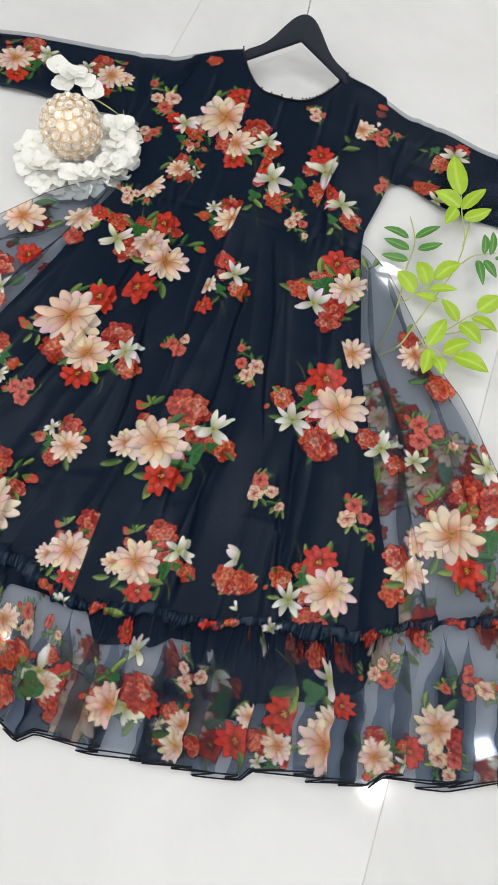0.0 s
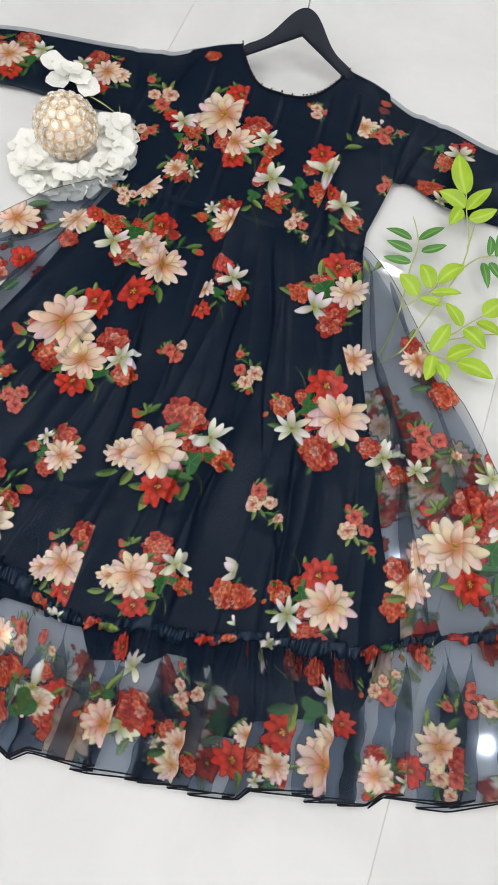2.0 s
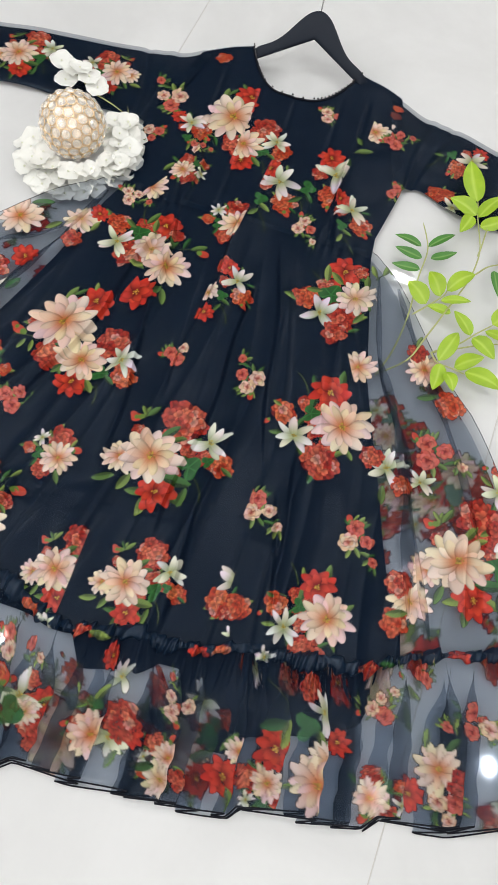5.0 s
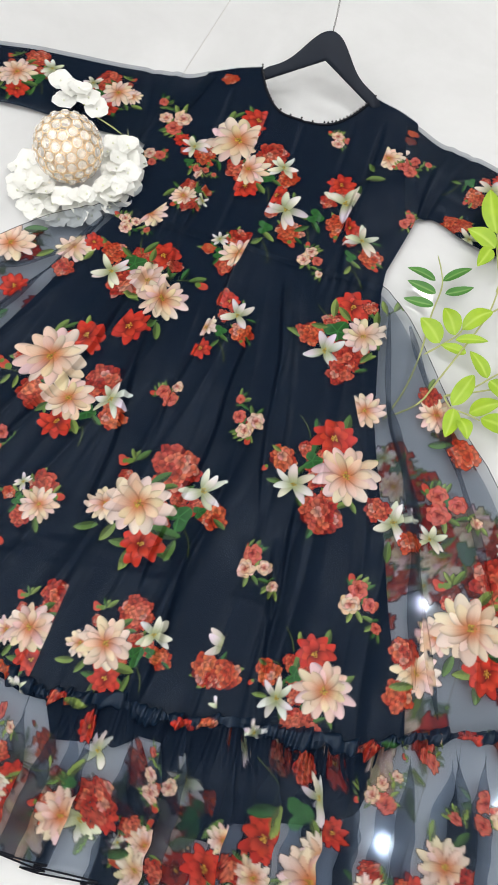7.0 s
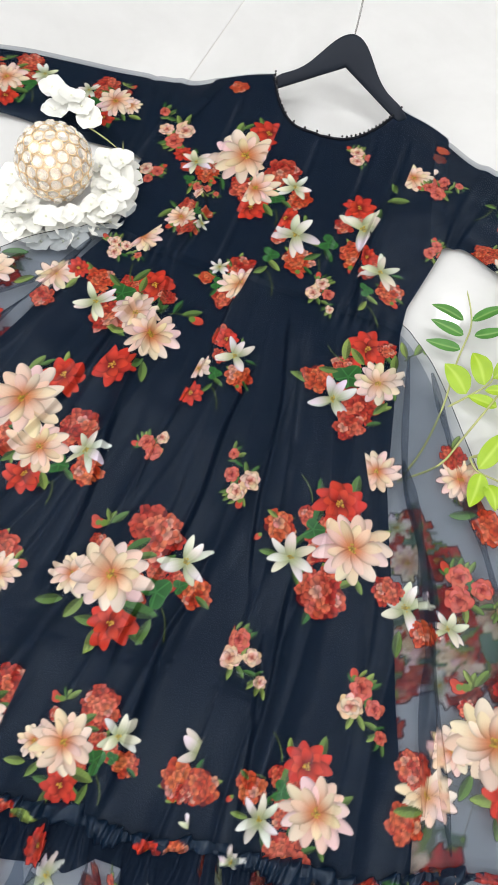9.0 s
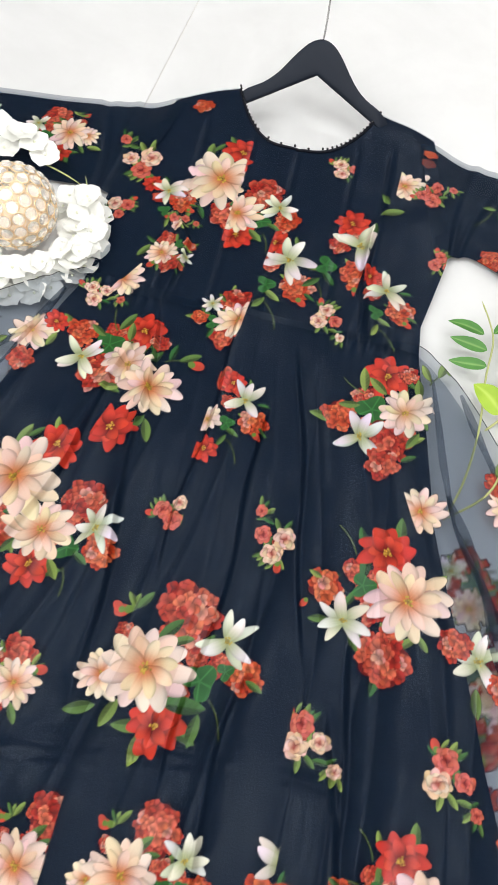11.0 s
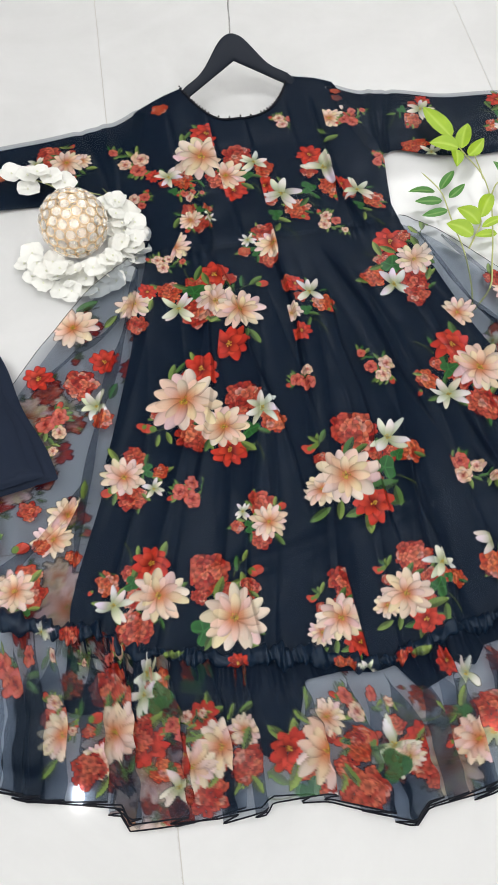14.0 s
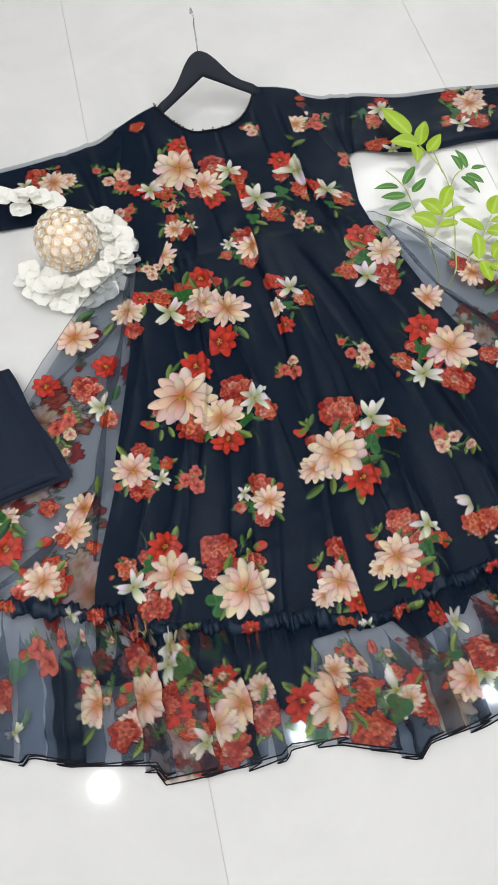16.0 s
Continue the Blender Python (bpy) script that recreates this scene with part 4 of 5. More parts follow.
# bodice
s, v = sheet_of(420, 330)
top_x = 0.006 + s * 0.203
top_y = np.where(np.abs(top_x - 0.011) < 0.110, neck_height(top_x), 1.404 - 0.28 * (np.abs(top_x - 0.011) - 0.110))
half = np.interp(v, [0, 0.12, 0.42, 0.55, 1], [0.236, 0.232, 0.252, 0.250, 0.203])
x = 0.004 + s * half
y = 1.012 + (top_y - 1.012) * v
colour, ink = front.draw(x, y + 0.045 * smooth(y, 1.25, 1.40))
z = 0.0172 + (body_lift(y) - 0.0165) * (1 - 0.45 * np.abs(s) ** 3) + relief(x, y) + 0.0022 * waves(x, y, 9, 30) * smooth(y, 1.03, 1.10) - 0.004 * np.abs(s) ** 8
for fold_x, fold_d in ((-0.135, 0.004), (-0.058, 0.002), (0.012, 0.002), (0.100, 0.002), (0.152, 0.004)):
    z -= fold_d * np.exp(-((x - fold_x - 0.02 * (1.25 - y)) / 0.004) ** 2) * smooth(1.36 - y, 0, 0.05)
bodice = grid_mesh("bodice", x, y, z, CHIFFON, dress, "", colour, cover_of(ink))
rows, cols = np.linspace(0, 419, 110).astype(int), np.linspace(0, 329, 90).astype(int)
grid_mesh("bodice_lining", x[rows][:, cols], y[rows][:, cols] - 0.001, z[rows][:, cols] - 0.004 + 0.0030 * np.maximum(v[rows][:, cols] ** 12, np.abs(s[rows][:, cols]) ** 20), LINING, dress)

# bound neckline with its row of beads
edge = np.abs(top_x[:, -1] - 0.011) < 0.1105
neck_line = np.stack([x[edge, -1], y[edge, -1] - 0.0005, z[edge, -1] + 0.0005], -1)
trim = grid_mesh("neck_trim", *tube(neck_line, 0.0022), PIPING, dress, "narrow black neck binding", loop=True)
step = np.r_[0, np.cumsum(np.linalg.norm(np.diff(neck_line, axis=0), axis=1))]
bead_mesh = bpy.data.meshes.new("bead")
bm = bmesh.new()
bmesh.ops.create_icosphere(bm, subdivisions=1, radius=0.0021)
bm.to_mesh(bead_mesh)
bm.free()
bead_mesh.materials.append(BEAD)
for k, d in enumerate(np.linspace(0.001, step[-1] - 0.001, 44)):
    if 0.28 < d / step[-1] < 0.62 and k % 3:
        continue
    at = [np.interp(d, step, neck_line[:, i]) for i in range(3)]
    b = new("bead", bead_mesh)
    b.location = (at[0], at[1] + 0.002, at[2] + 0.003 + 0.001 * (k % 2))
    adopt(b, trim)


# sleeves
def sleeve(top, low, seam_y, name_label):
    s, v = sheet_of(330, 150)
    k = (s + 1) / 2
    upper, lower = spline(top, 330), spline(low, 330)
    x = upper[:, 0:1] * v + lower[:, 0:1] * (1 - v)
    y = upper[:, 1:2] * v + lower[:, 1:2] * (1 - v)
    y = y + 0.008 * smooth(v, 0.80, 1.0) * smooth(k, 0.0, 0.1)
    colour, ink = front.draw(x, y + 0.03 * smooth(y, 1.30, 1.40) * (1 - k))
    z = 0.0145 + 0.016 * (1 - smooth(k, 0.0, 0.22)) * smooth(v, 0.2, 0.9) + 0.0034 * waves(x, y, 14, 24) + 0.0018 * waves(x, y, 15, 60) - 0.006 * np.abs(2 * v - 1) ** 6
    z += 0.003 * np.exp(-((k - 0.10 - 0.15 * v) / 0.02) ** 2) - 0.003 * np.exp(-((k - 0.15 - 0.2 * v) / 0.015) ** 2)
    one = grid_mesh("sleeve", x, y, z, CHIFFON, dress, name_label, colour, cover_of(ink, 0.40, 0.84))
    lo = slice(0, -20), slice(0, None)
    grid_mesh("sleeve_lining", x[lo][::3, ::3], y[lo][::3, ::3] - 0.008 * smooth(v[lo][::3, ::3], 0.7, 1.0) * smooth(k[lo][::3, ::3], 0.0, 0.1), z[lo][::3, ::3] - 0.005 + 0.0042 * np.abs(2 * v[lo][::3, ::3] - 1) ** 10, LINING, one)
    return one


sleeve([(-0.170, 1.386, 0), (-0.240, 1.370, 0), (-0.335, 1.358, 0), (-0.450, 1.348, 0), (-0.610, 1.333, 0), (-0.830, 1.320, 0)],
       [(-0.238, 1.180, 0), (-0.290, 1.186, 0), (-0.380, 1.188, 0), (-0.470, 1.192, 0), (-0.620, 1.185, 0), (-0.830, 1.180, 0)], 1.19, "three-quarter sleeve in printed black chiffon")
sleeve([(0.182, 1.386, 0), (0.262, 1.358, 0), (0.340, 1.346, 0), (0.430, 1.318, 0), (0.560, 1.300, 0), (0.700, 1.276, 0)],
       [(0.240, 1.165, 0), (0.285, 1.190, 0), (0.350, 1.160, 0), (0.430, 1.150, 0), (0.560, 1.140, 0), (0.700, 1.130, 0)], 1.19, "three-quarter sleeve in printed black chiffon")

# the gathered band above the flounce: small puckers crowded along a rolled strip
n = 1500
u = np.linspace(-0.70, 0.70, n)[:, None]
w = np.linspace(-1, 1, 15)[None]
crowd = 0.5 + 0.5 * waves(u, u * 0, 21, 26)
pucker = np.sin(u * 210 + 4 * np.sin(u * 31) + 2 * np.sin(u * 11)) * 0.55 + np.sin(u * 470 + 5 * np.sin(u * 43)) * 0.3 + 0.4 * waves(u, u * 0, 24, 160)
wide = 0.0065 + 0.0075 * crowd ** 1.5
y = gather_line(u) + w * wide + 0.0060 * pucker * w + 0.006 * waves(u + 0 * w, u * 0 + 0 * w, 22, 60) + 0.003 * waves(u + 0 * w, w * 0.02 + 0 * u, 25, 190)
x = u + 0.003 * pucker * (w + 0.3)
z = 0.014 + (0.004 + 0.004 * crowd + 0.005 * pucker) * np.sqrt(clamp(1 - w ** 2 * 0.98)) + 0.002 * waves(u + 0 * w, y, 23, 120)
band_print = Print()
for k, bx in enumerate((-0.565, -0.47, -0.435, -0.30, -0.215, -0.075, -0.045, 0.012, 0.035, 0.175, 0.205, 0.262, 0.405, 0.432, 0.520, 0.585)):
    band_print.add(("orange", "lily", "clump", "leaf", "red")[k % 5], bx, float(gather_line(np.array(bx))) - 0.006, 0.016)
colour, ink = band_print.draw(x, y)
grid_mesh("gathered_band", x, y, z, CHIFFON, dress, "puckered gathered seam band", colour, 0.95 + 0 * ink)


HEM = [(-0.76, 0.300), (-0.66, 0.275), (-0.602, 0.254), (-0.556, 0.226), (-0.545, 0.234), (-0.497, 0.208), (-0.380, 0.170), (-0.374, 0.151), (-0.267, 0.131), (-0.209, 0.126), (-0.200, 0.136),
       (-0.131, 0.124), (-0.036, 0.076), (-0.015, 0.092), (0.066, 0.091), (0.160, 0.100), (0.266, 0.112), (0.274, 0.126), (0.350, 0.138), (0.428, 0.151), (0.445, 0.170), (0.532, 0.182), (0.615, 0.215), (0.76, 0.290)]


def pleats(seed, wide, tuck_wide, reach=0.80):
    """Flat-laid folds: where each length of cloth comes to lie from side to side, and how high in its fold (0 to 1)."""
    r = np.random.RandomState(seed)
    cloth, place, lift = [0.0], [-reach], [0.0]
    while place[-1] < reach:
        on, back = r.uniform(*wide), r.uniform(*tuck_wide)
        cloth += [cloth[-1] + on, cloth[-1] + on + back]
        place += [place[-1] + on, place[-1] + on - back]
        lift += [1.0, 0.0]
    return np.array(cloth), np.array(place), np.array(lift)


def flounce(name, seed, columns, rows, z0, hem_shift, printing, sheer, printed, wide, tuck_wide, label):
    cloth, place, lift = pleats(seed, wide, tuck_wide)
    c, v = np.meshgrid(np.linspace(0, cloth[-1], columns), np.linspace(0, 1, rows), indexing="ij")
    soft = 0.004
    folded = sum(np.interp(c[:, 0] + k * soft, cloth, place) for k in (-1, -0.5, 0, 0.5, 1)) / 5
    high = sum(np.interp(c[:, 0] + k * soft, cloth, lift) for k in (-1, 0, 1)) / 3
    even = -0.80 + 1.60 * c / cloth[-1]
    even = even + (np.convolve(np.pad(folded, 60, mode="edge"), np.ones(121) / 121, mode="valid")[:, None] - even) * 0.8
    grow = smooth(v, -0.05, 0.55)
    u = even + (folded[:, None] - even) * grow
    hem_x, hem_y = np.array(HEM).T
    top = gather_line(u)
    low = np.interp(u, hem_x, hem_y) + hem_shift * waves(c, c * 0, seed, 14) + 0.008 * (high[:, None] - 0.5)
    x = u + 0.05 * (v - 0.3) * u + 0.003 * waves(c, v * 2, seed + 2, 12) * grow
    y = top + (low - top) * v
    gathers = (1 - smooth(v, 0.0, 0.4)) * (0.004 * np.sin(c * 300) + 0.003 * np.sin(c * 185 + 1))
    z = z0 + 0.014 * high[:, None] * grow * (1 - 0.3 * v) + 0.009 * (1 - v) ** 2 + gathers + 0.0010 * waves(x, y, seed + 3, 45)
    laid = Print()
    spread = x[:, int(rows * 0.6)]
    for kind, px, py, size, angle, _ in printing.items:
        if spread[0] < px < spread[-1]:
            laid.add(kind, c[np.argmax(spread >= px), 0], py, size, angle)
    colour, ink = laid.draw(c, y)
    one = grid_mesh(name, x, y, z, CHIFFON, dress, label, colour, cover_of(ink, sheer, printed))
    edge = np.stack([x[:, -1], y[:, -1], z[:, -1]], -1)[::2]
    grid_mesh("piping", *tube(edge, 0.0011, 5), PIPING, one, "thin black hem binding", loop=True)
    return one


flounce("flounce", 33, 1500, 150, 0.0085, 0.004, flounce_print, 0.28, 0.64, (0.05, 0.11), (0.02, 0.055), "sheer gathered flounce with flower print")
flounce("flounce_back", 41, 700, 60, 0.0015, 0.008, back_print, 0.13, 0.42, (0.08, 0.16), (0.02, 0.06), "")


# ---- hanger: laid in the shoulders, its crown and hook standing up ----
hanger = thing("clothes_hanger", "black plastic clothes hanger with a thin steel hook", "hanger", at=(0.012, 1.42, 0.0))


def hanger_place(a, b, c):
    """a: sideways, b: up the hanger's flat, c: out of it."""
    tilt = math.atan2(0.066, 0.070)
    return 0.013 + a, 1.384 + b * math.cos(tilt) - c * math.sin(tilt), 0.036 + b * math.sin(tilt) + c * math.cos(tilt)


arm = np.linspace(-0.195, 0.195, 121)
q = np.abs(arm)
upper = np.interp(q, [0, 0.012, 0.030, 0.048, 0.070, 0.105, 0.150, 0.195], [0.103, 0.100, 0.086, 0.060, 0.036, 0.018, 0.002, -0.022])
upper = np.convolve(np.pad(upper, 4, mode="edge"), np.ones(9) / 9, mode="valid")
lower = np.interp(q, [0, 0.10, 0.195], [0.052, -0.002, -0.036])
ring = np.linspace(0, 2 * np.pi, 17)[:-1]
mid, high = (upper + lower) / 2, (upper - lower) / 2
ca, sa = np.sign(np.cos(ring)) * np.abs(np.cos(ring)) ** 0.5, np.sign(np.sin(ring)) * np.abs(np.sin(ring)) ** 0.5
b = mid[None] + high[None] * ca[:, None]
c = 0.0055 * sa[:, None] + 0 * b
gx, gy, gz = hanger_place(arm[None] + 0 * b, b, c)
gz = np.maximum(gz - 0.022 * smooth(np.abs(arm), 0.098, 0.14)[None], 0.012)
grid_mesh("body", gx, gy, gz, HANGER, hanger, loop=True)
crown = np.array(hanger_place(0.0, 0.100, 0.0))
hook_line = [crown + np.array([0, 0, 0]), crown + np.array([0.001, 0.010, 0.022]), crown + np.array([0.001, 0.020, 0.042])]
for a in np.linspace(170, -20, 12):
    hook_line.append(crown + np.array([0.002, 0.037 + 0.015 * math.cos(radians(a)), 0.052 + 0.013 * math.sin(radians(a))]))
grid_mesh("hook", *tube(spline(hook_line, 70), 0.0015, 8), STEEL, hanger, "thin steel hook", loop=True)


# ---- folded trousers ----
trousers = thing("trousers", "folded plain black trousers lying on the dress", "trousers", at=(-0.62, 0.74, 0.0))
corner = [np.array(c) for c in ((-0.498, 0.866), (-0.424, 0.628), (-0.86, 0.575), (-0.93, 0.835))]


def cloth_layer(name, inset, z0, seed, label=""):
    s, v = np.meshgrid(np.linspace(0, 1, 70), np.linspace(0, 1, 60), indexing="ij")
    a, b, c, d = corner
    p = (a * (1 - v[..., None]) + b * v[..., None]) * (1 - s[..., None]) + (d * (1 - v[..., None]) + c * v[..., None]) * s[..., None]
    x, y = p[..., 0] - inset[0] * (1 - s), p[..., 1] + inset[1] * (1 - 2 * v)
    x = x + 0.003 * np.sin(v * 9 + seed)
    border = np.minimum(np.minimum(s, 1 - s), np.minimum(v, 1 - v))
    z = z0 + 0.0025 * waves(x, y, seed, 24) - 0.007 * np.exp(-border / 0.02) + 0.002 * np.exp(-((s - 0.07) / 0.012) ** 2)
    return grid_mesh(name, x, y, z, TROUSER, trousers, label)


cloth_layer("under_leg", (0.0, 0.0), 0.026, 51)
cloth_layer("upper_leg", (0.016, -0.004), 0.035, 52)
cloth_layer("side_flap", (0.030, -0.012), 0.042, 53)


# ---- crystal ball candle holder ----
BALL = np.array([-0.342, 1.081, 0.064])
RADIUS = 0.056
ball = thing("candle_holder", "gold wire ball candle holder set with round crystals", "candle holder", at=tuple(BALL * (1, 1, 0) + (0, 0, 0.008)))
disc_mesh = bpy.data.meshes.new("crystal")
bm = bmesh.new()
bmesh.ops.create_cone(bm, cap_ends=True, segments=10, radius1=0.0080, radius2=0.0045, depth=0.0035, matrix=Matrix.Translation((0, 0, 0.0018)))
bmesh.ops.create_cone(bm, cap_ends=True, segments=10, radius1=0.0045, radius2=0.0080, depth=0.0025, matrix=Matrix.Translation((0, 0, -0.0013)))
bm.to_mesh(disc_mesh)
bm.free()
disc_mesh.materials.append(CRYSTAL)
ring_mesh = bpy.data.meshes.new("wire_ring")
bm = bmesh.new()
around = [[bm.verts.new(((0.0092 + 0.0010 * math.cos(b)) * math.cos(a), (0.0092 + 0.0010 * math.cos(b)) * math.sin(a), 0.0010 * math.sin(b)))
           for b in np.arange(6) * math.pi / 3] for a in np.arange(18) * math.pi / 9]
for i in range(18):
    for j in range(6):
        bm.faces.new((around[i][j], around[(i + 1) % 18][j], around[(i + 1) % 18][(j + 1) % 6], around[i][(j + 1) % 6]))
bm.to_mesh(ring_mesh)
bm.free()
ring_mesh.polygons.foreach_set("use_smooth", np.ones(len(ring_mesh.polygons), bool))
ring_mesh.materials.append(GOLD)
rows_of_rings = [(-63, 9), (-45, 13), (-27, 17), (-9, 19), (9, 19), (27, 17), (45, 13), (63, 9), (81, 3)]
for r_i, (lat, count) in enumerate(rows_of_rings):
    for k in range(count):
        lon = (k + 0.5 * (r_i % 2)) * 360 / count
        m = Matrix.Translation(BALL) @ Euler((0, radians(90 - lat), radians(lon))).to_matrix().to_4x4() @ Matrix.Translation((0, 0, RADIUS))
        o = new("wire_ring", ring_mesh)
        o.matrix_basis = m
        adopt(o, ball)
        g = new("crystal", disc_mesh)
        g.matrix_basis = m
        g.visible_shadow = False
        adopt(g, ball)
# Assumed cream block, added to brighten the ball; its tint imitates warm light there.
INNER_FILL = speckled("cream_inner_fill", (0.66, 0.50, 0.36), (0.76, 0.62, 0.48), 30, 0.6)
bm = bmesh.new()
bmesh.ops.create_cone(bm, cap_ends=True, segments=28, radius1=0.034, radius2=0.034, depth=0.046, matrix=Matrix.Translation((BALL[0], BALL[1], BALL[2] - 0.020)))
bmesh.ops.bevel(bm, geom=[e for e in bm.edges if e.is_manifold and e.calc_face_angle() > 1.0], offset=0.004, segments=3, affect="EDGES")
tagged(part("candle", bm, INNER_FILL, ball), "assumed cream block inside the ball, added to brighten it")
for name, lat, rr in (("top_hoop", 70, 0.0012), ("base_hoop", -72, 0.0018)):
    a = np.linspace(0, 2 * np.pi, 40)
    line = np.stack([BALL[0] + RADIUS * math.cos(radians(lat)) * np.cos(a), BALL[1] + RADIUS * math.cos(radians(lat)) * np.sin(a), BALL[2] + RADIUS * math.sin(radians(lat)) + 0 * a], -1)
    grid_mesh(name, *tube(line, rr, 6), GOLD, ball, "", loop=True)


# ---- white silk blossoms round the ball ----
def blossom_mesh(seed, size):
    r = np.random.RandomState(seed)
    bm = bmesh.new()
    for k in range(4):
        a0 = k * math.pi / 2 + r.uniform(-0.2, 0.2)
        lift, wide = r.uniform(0.05, 0.3), r.uniform(0.56, 0.68)
        rows = []
        for i in range(7):
            f = i / 6
            w = wide * size * math.sin(math.pi * (0.06 + 0.90 * f ** 1.25)) ** 0.55
            rows.append([])
            for j in range(7):
                g = j / 3 - 1
                rad, side = size * f * (1 - 0.10 * g * g), w * g
                h = size * (lift * f ** 1.5 + 0.05 * g * g + 0.025 * math.sin(4 * g + seed + k)) + 0.0004 * k
                rows[-1].append(bm.verts.new((rad * math.cos(a0) - side * math.sin(a0), rad * math.sin(a0) + side * math.cos(a0), h)))
        for i in range(6):
            for j in range(6):
                bm.faces.new((rows[i][j], rows[i + 1][j], rows[i + 1][j + 1], rows[i][j + 1]))
    mesh = bpy.data.meshes.new("blossom")
    bm.to_mesh(mesh)
    bm.free()
    mesh.materials.append(PETAL)
    mesh.polygons.foreach_set("use_smooth", np.ones(len(mesh.polygons), bool))
    return mesh


spray = thing("silk_flower_spray", "white silk hydrangea blossoms lying round the candle holder", "artificial flowers", at=(-0.32, 1.05, 0.0))
BLOSSOMS = [blossom_mesh(k, 0.024) for k in range(6)]
eye_mesh = bpy.data.meshes.new("blossom_eye")
bm = bmesh.new()
bmesh.ops.create_icosphere(bm, subdivisions=1, radius=0.0022)
bm.to_mesh(eye_mesh)
bm.free()
eye_mesh.materials.append(PETAL_EYE)
places = [(-0.444, 1.250, 0.034), (-0.415, 1.236, 0.038), (-0.373, 1.222, 0.040), (-0.418, 1.208, 0.032), (-0.395, 1.232, 0.046), (-0.350, 1.205, 0.036)]
rnd = np.random.RandomState(8)
for ring_r, count, first, last, height in ((0.066, 11, -150, 60, 0.012), (0.088, 15, -170, 55, 0.016), (0.108, 15, -165, 40, 0.010), (0.078, 10, -120, 50, 0.030), (0.100, 8, -30, 45, 0.028)):
    for k in range(count):
        a = radians(first + (last - first) * (k + rnd.uniform(-0.3, 0.3)) / (count - 1))
        places.append((-0.338 + ring_r * math.cos(a), 1.078 + ring_r * math.sin(a), height + rnd.uniform(0, 0.008)))
for k, p in enumerate(places):
    o = new("blossom", BLOSSOMS[k % 6])
    o.location = p
    o.rotation_euler = (rnd.uniform(-0.35, 0.35), rnd.uniform(-0.35, 0.35), rnd.uniform(0, 6.28))
    o.scale = (1, 1, 1) if k < 6 else (rnd.uniform(0.75, 1.0),) * 3
    adopt(o, spray)
    e = new("blossom_eye", eye_mesh)
    e.location = (p[0], p[1], p[2] + 0.003)
    adopt(e, o)
for k, (a, b) in enumerate((((-0.445, 1.275, 0.024), (-0.415, 1.240, 0.030)), ((-0.415, 1.236, 0.030), (-0.360, 1.200, 0.026)), ((-0.36, 1.20, 0.026), (-0.285, 1.175, 0.022)), ((-0.285, 1.19, 0.026), (-0.25, 1.12, 0.02)))):
    a, b = np.array(a), np.array(b)
    grid_mesh("stalk", *tube([a, a * 0.66 + b * 0.34 + (0, 0, 0.004), a * 0.34 + b * 0.66 + (0, 0, 0.004), b], 0.0014), STEM, spray, loop=True)


# ---- green leaf sprigs ----
def leaf(name, x0, y0, x1, y1, wide, mat, parent, height, seed):
    r = np.random.RandomState(seed)
    n, m = 15, 9
    f, g = np.meshgrid(np.linspace(0, 1, n), np.linspace(-1, 1, m), indexing="ij")
    length = math.hypot(x1 - x0, y1 - y0)
    w = wide * 0.5 * 2.75 * f ** 0.62 * (1 - f) ** 0.92 + 0.0004
    bend, cup, twist = r.uniform(-0.08, 0.16), r.uniform(0.10, 0.40), r.uniform(-0.45, 0.45)
    a = f * length
    b = w * g + length * r.uniform(-0.06, 0.06) * np.sin(np.pi * f)
    h = height + bend * length * np.sin(np.pi * f * 0.9) + cup * w * np.abs(g) + twist * w * g + 0.03 * w * np.sin(f * 30) * np.abs(g)
    h = np.maximum(h, 0.006)
    dx, dy = (x1 - x0) / length, (y1 - y0) / length
    ob = grid_mesh(name, x0 + a * dx - b * dy, y0 + a * dy + b * dx, h, mat, parent)
    attr = ob.data.attributes.new("vein", "FLOAT", "POINT")
    lines = np.maximum(np.exp(-(g / 0.12) ** 2), 0.35 * np.exp(-(np.sin((f * 7 - np.abs(g) * 1.6) * np.pi) / 0.22) ** 2))
    attr.data.foreach_set("value", clamp(lines * 0.8).ravel())
    return ob


def sprig(label, stems, leaves, mat, height, seed):
    base = thing("leaf_sprig", label, "artificial plant", "sprigs beside the dress", at=(stems[0][0][0], stems[0][0][1], 0.0))
    for line in stems:
        pts = spline([(p[0], p[1], height + (p[2] if len(p) > 2 else 0.0)) for p in line], 26)
        grid_mesh("stem", *tube(pts, 0.0016, 6, 0.7), STEM, base, loop=True)
    for k, l in enumerate(leaves):
        leaf("leaf", *l, mat, base, height + 0.002, seed + k)
    return base


sprig("lime-green artificial leaf sprig lying across the sleeve", [[(0.305, 0.795, -0.02), (0.345, 0.831, -0.012), (0.362, 0.873, -0.006), (0.384, 0.933), (0.406, 0.997), (0.414, 1.037), (0.415, 1.078), (0.400, 1.136), (0.391, 1.184)], [(0.414, 1.060), (0.417, 1.090), (0.419, 1.124)]],
      [(0.391, 1.175, 0.362, 1.263, 0.038), (0.395, 1.145, 0.343, 1.168, 0.027), (0.388, 1.142, 0.374, 1.098, 0.025), (0.400, 1.142, 0.434, 1.203, 0.028), (0.406, 1.121, 0.452, 1.160, 0.024)], LEAF_BRIGHT, 0.032, 100)
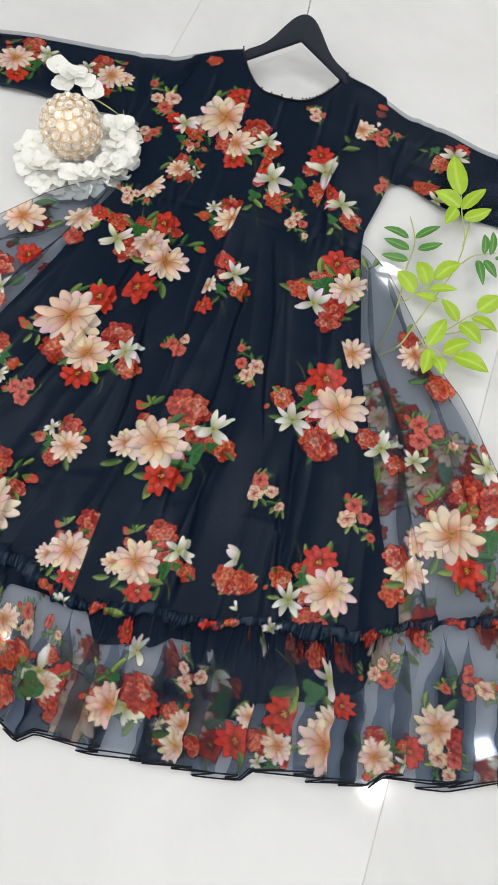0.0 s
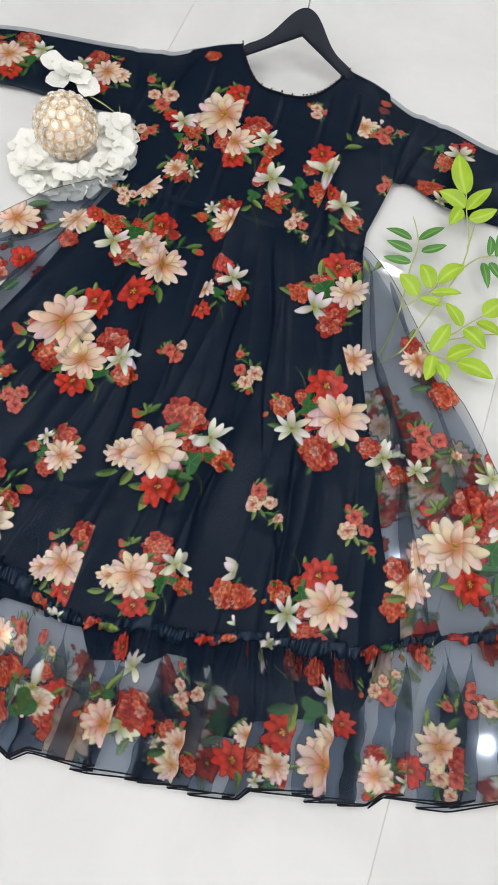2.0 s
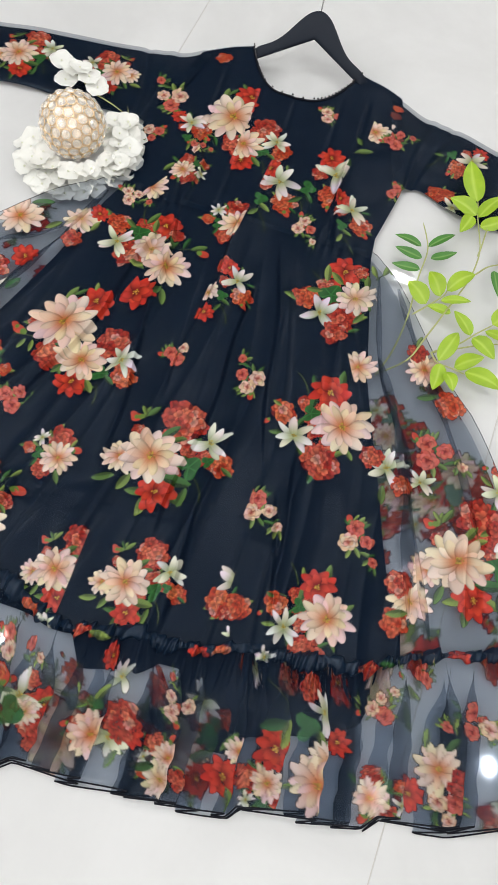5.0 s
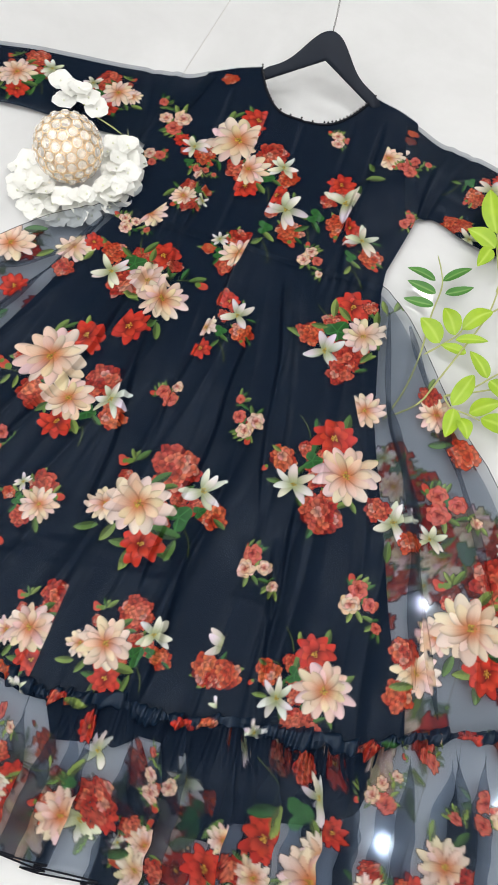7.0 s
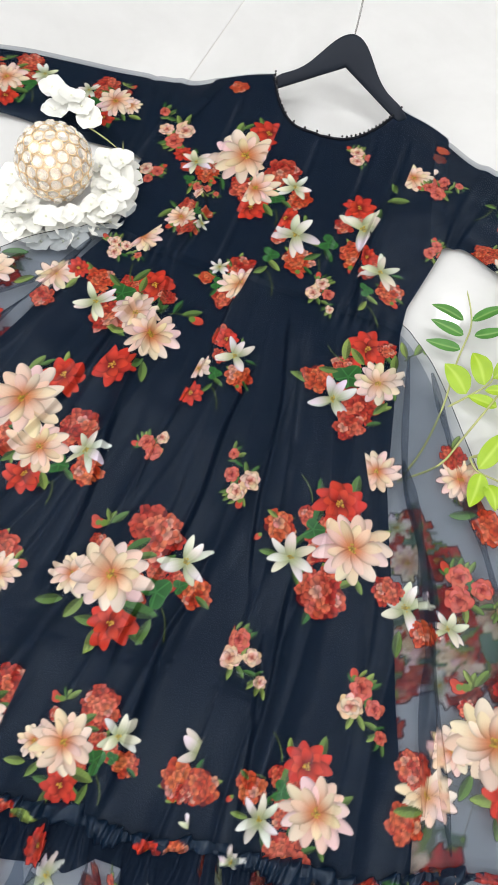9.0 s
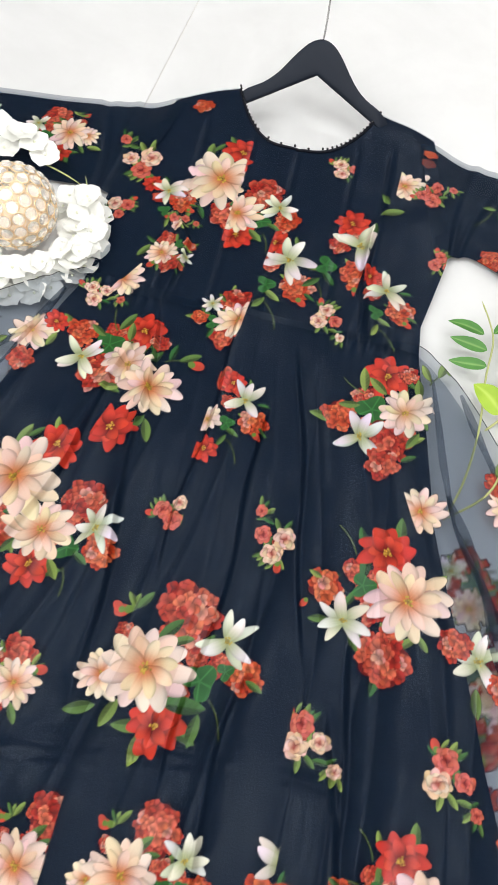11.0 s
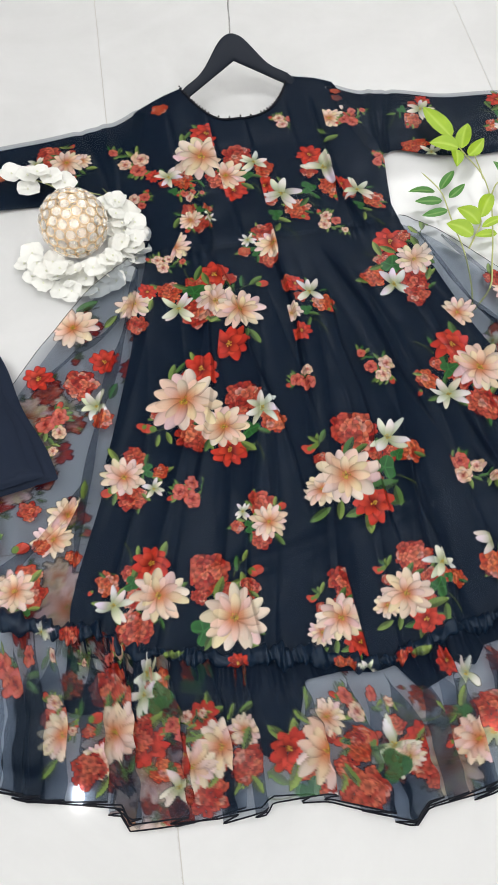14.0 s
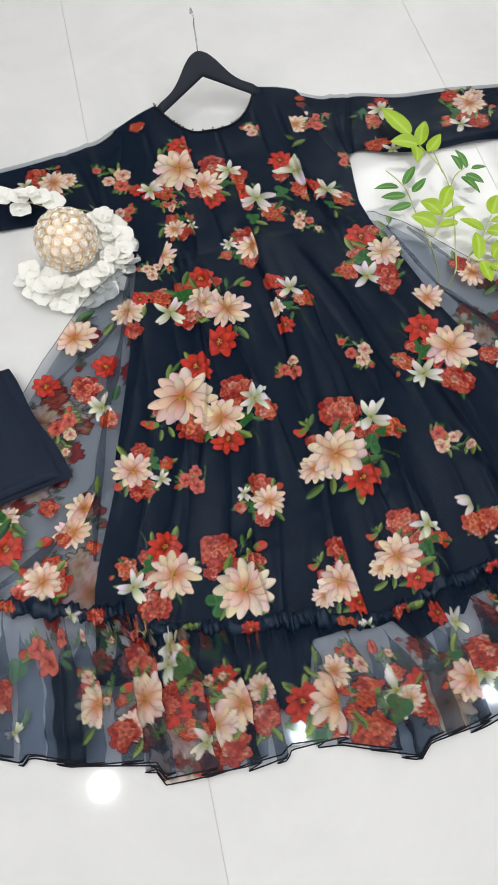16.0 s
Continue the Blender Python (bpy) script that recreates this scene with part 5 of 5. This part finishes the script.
sprig("dark green artificial leaf sprig tucked under the sheer skirt", [[(0.302, 0.792, -0.018), (0.319, 0.848, -0.015), (0.327, 0.915, -0.006), (0.326, 0.986), (0.330, 1.044), (0.322, 1.076), (0.309, 1.106)]],
      [(0.317, 1.053, 0.268, 1.062, 0.018), (0.323, 1.029, 0.274, 1.039, 0.017), (0.325, 1.005, 0.276, 1.003, 0.016), (0.329, 1.056, 0.368, 1.095, 0.018), (0.338, 1.033, 0.379, 1.061, 0.016)], LEAF_DARK, 0.026, 120)
sprig("lime-green artificial leaf sprig on the white floor", [[(0.332, 0.912), (0.353, 0.937), (0.374, 0.964), (0.379, 0.979)]],
      [(0.350, 0.939, 0.311, 0.973, 0.027), (0.370, 0.961, 0.342, 1.003, 0.026), (0.378, 0.975, 0.417, 1.022, 0.027), (0.372, 0.953, 0.421, 0.966, 0.017), (0.393, 0.934, 0.352, 0.937, 0.018)], LEAF_BRIGHT, 0.028, 140)
sprig("dark green artificial leaf sprig with narrow leaves", [[(0.417, 1.024), (0.439, 1.050), (0.478, 1.069)]],
      [(0.455, 1.058, 0.449, 1.100, 0.014), (0.447, 1.041, 0.463, 0.988, 0.017), (0.457, 1.044, 0.484, 1.013, 0.014), (0.467, 1.059, 0.463, 1.111, 0.013), (0.475, 1.055, 0.506, 1.052, 0.014)], LEAF_DARK, 0.028, 160)
sprig("lime-green artificial leaf sprig with broad leaves", [[(0.377, 0.851), (0.417, 0.881), (0.440, 0.908), (0.465, 0.935)], [(0.377, 0.851), (0.417, 0.872), (0.457, 0.893), (0.499, 0.908)]],
      [(0.433, 0.902, 0.398, 0.940, 0.026), (0.464, 0.934, 0.495, 0.975, 0.034), (0.455, 0.918, 0.502, 0.900, 0.026), (0.437, 0.899, 0.478, 0.869, 0.025)], LEAF_BRIGHT, 0.028, 180)
sprig("lime-green artificial leaf sprig resting on the skirt's edge", [[(0.377, 0.851), (0.391, 0.836), (0.417, 0.832), (0.438, 0.828)]],
      [(0.392, 0.838, 0.412, 0.898, 0.027), (0.396, 0.833, 0.394, 0.784, 0.025), (0.419, 0.834, 0.462, 0.868, 0.023), (0.437, 0.831, 0.499, 0.817, 0.034), (0.407, 0.821, 0.425, 0.790, 0.021)], LEAF_BRIGHT, 0.030, 200)


# ---- floor tiles, 80 by 160 cm with a fine joint ----
tile_mesh = bpy.data.meshes.new("tile")
bm = slab(-0.3993, -0.7993, -0.010, 0.3993, 0.7993, 0.0, 0.0006)
bm.to_mesh(tile_mesh)
bm.free()
tile_mesh.materials.append(TILE)
slant = radians(-3.4)
for i in range(-4, 5):
    for j in range(-2, 3):
        lx, ly = 0.0625 + 0.80 * i, -0.30 + 1.60 * j
        px, py = lx * math.cos(slant) - ly * math.sin(slant), lx * math.sin(slant) + ly * math.cos(slant)
        o = new("tile", tile_mesh)
        o.matrix_basis = pose(px, py, 0, 0, 0, math.degrees(slant))
        adopt(o, floor)
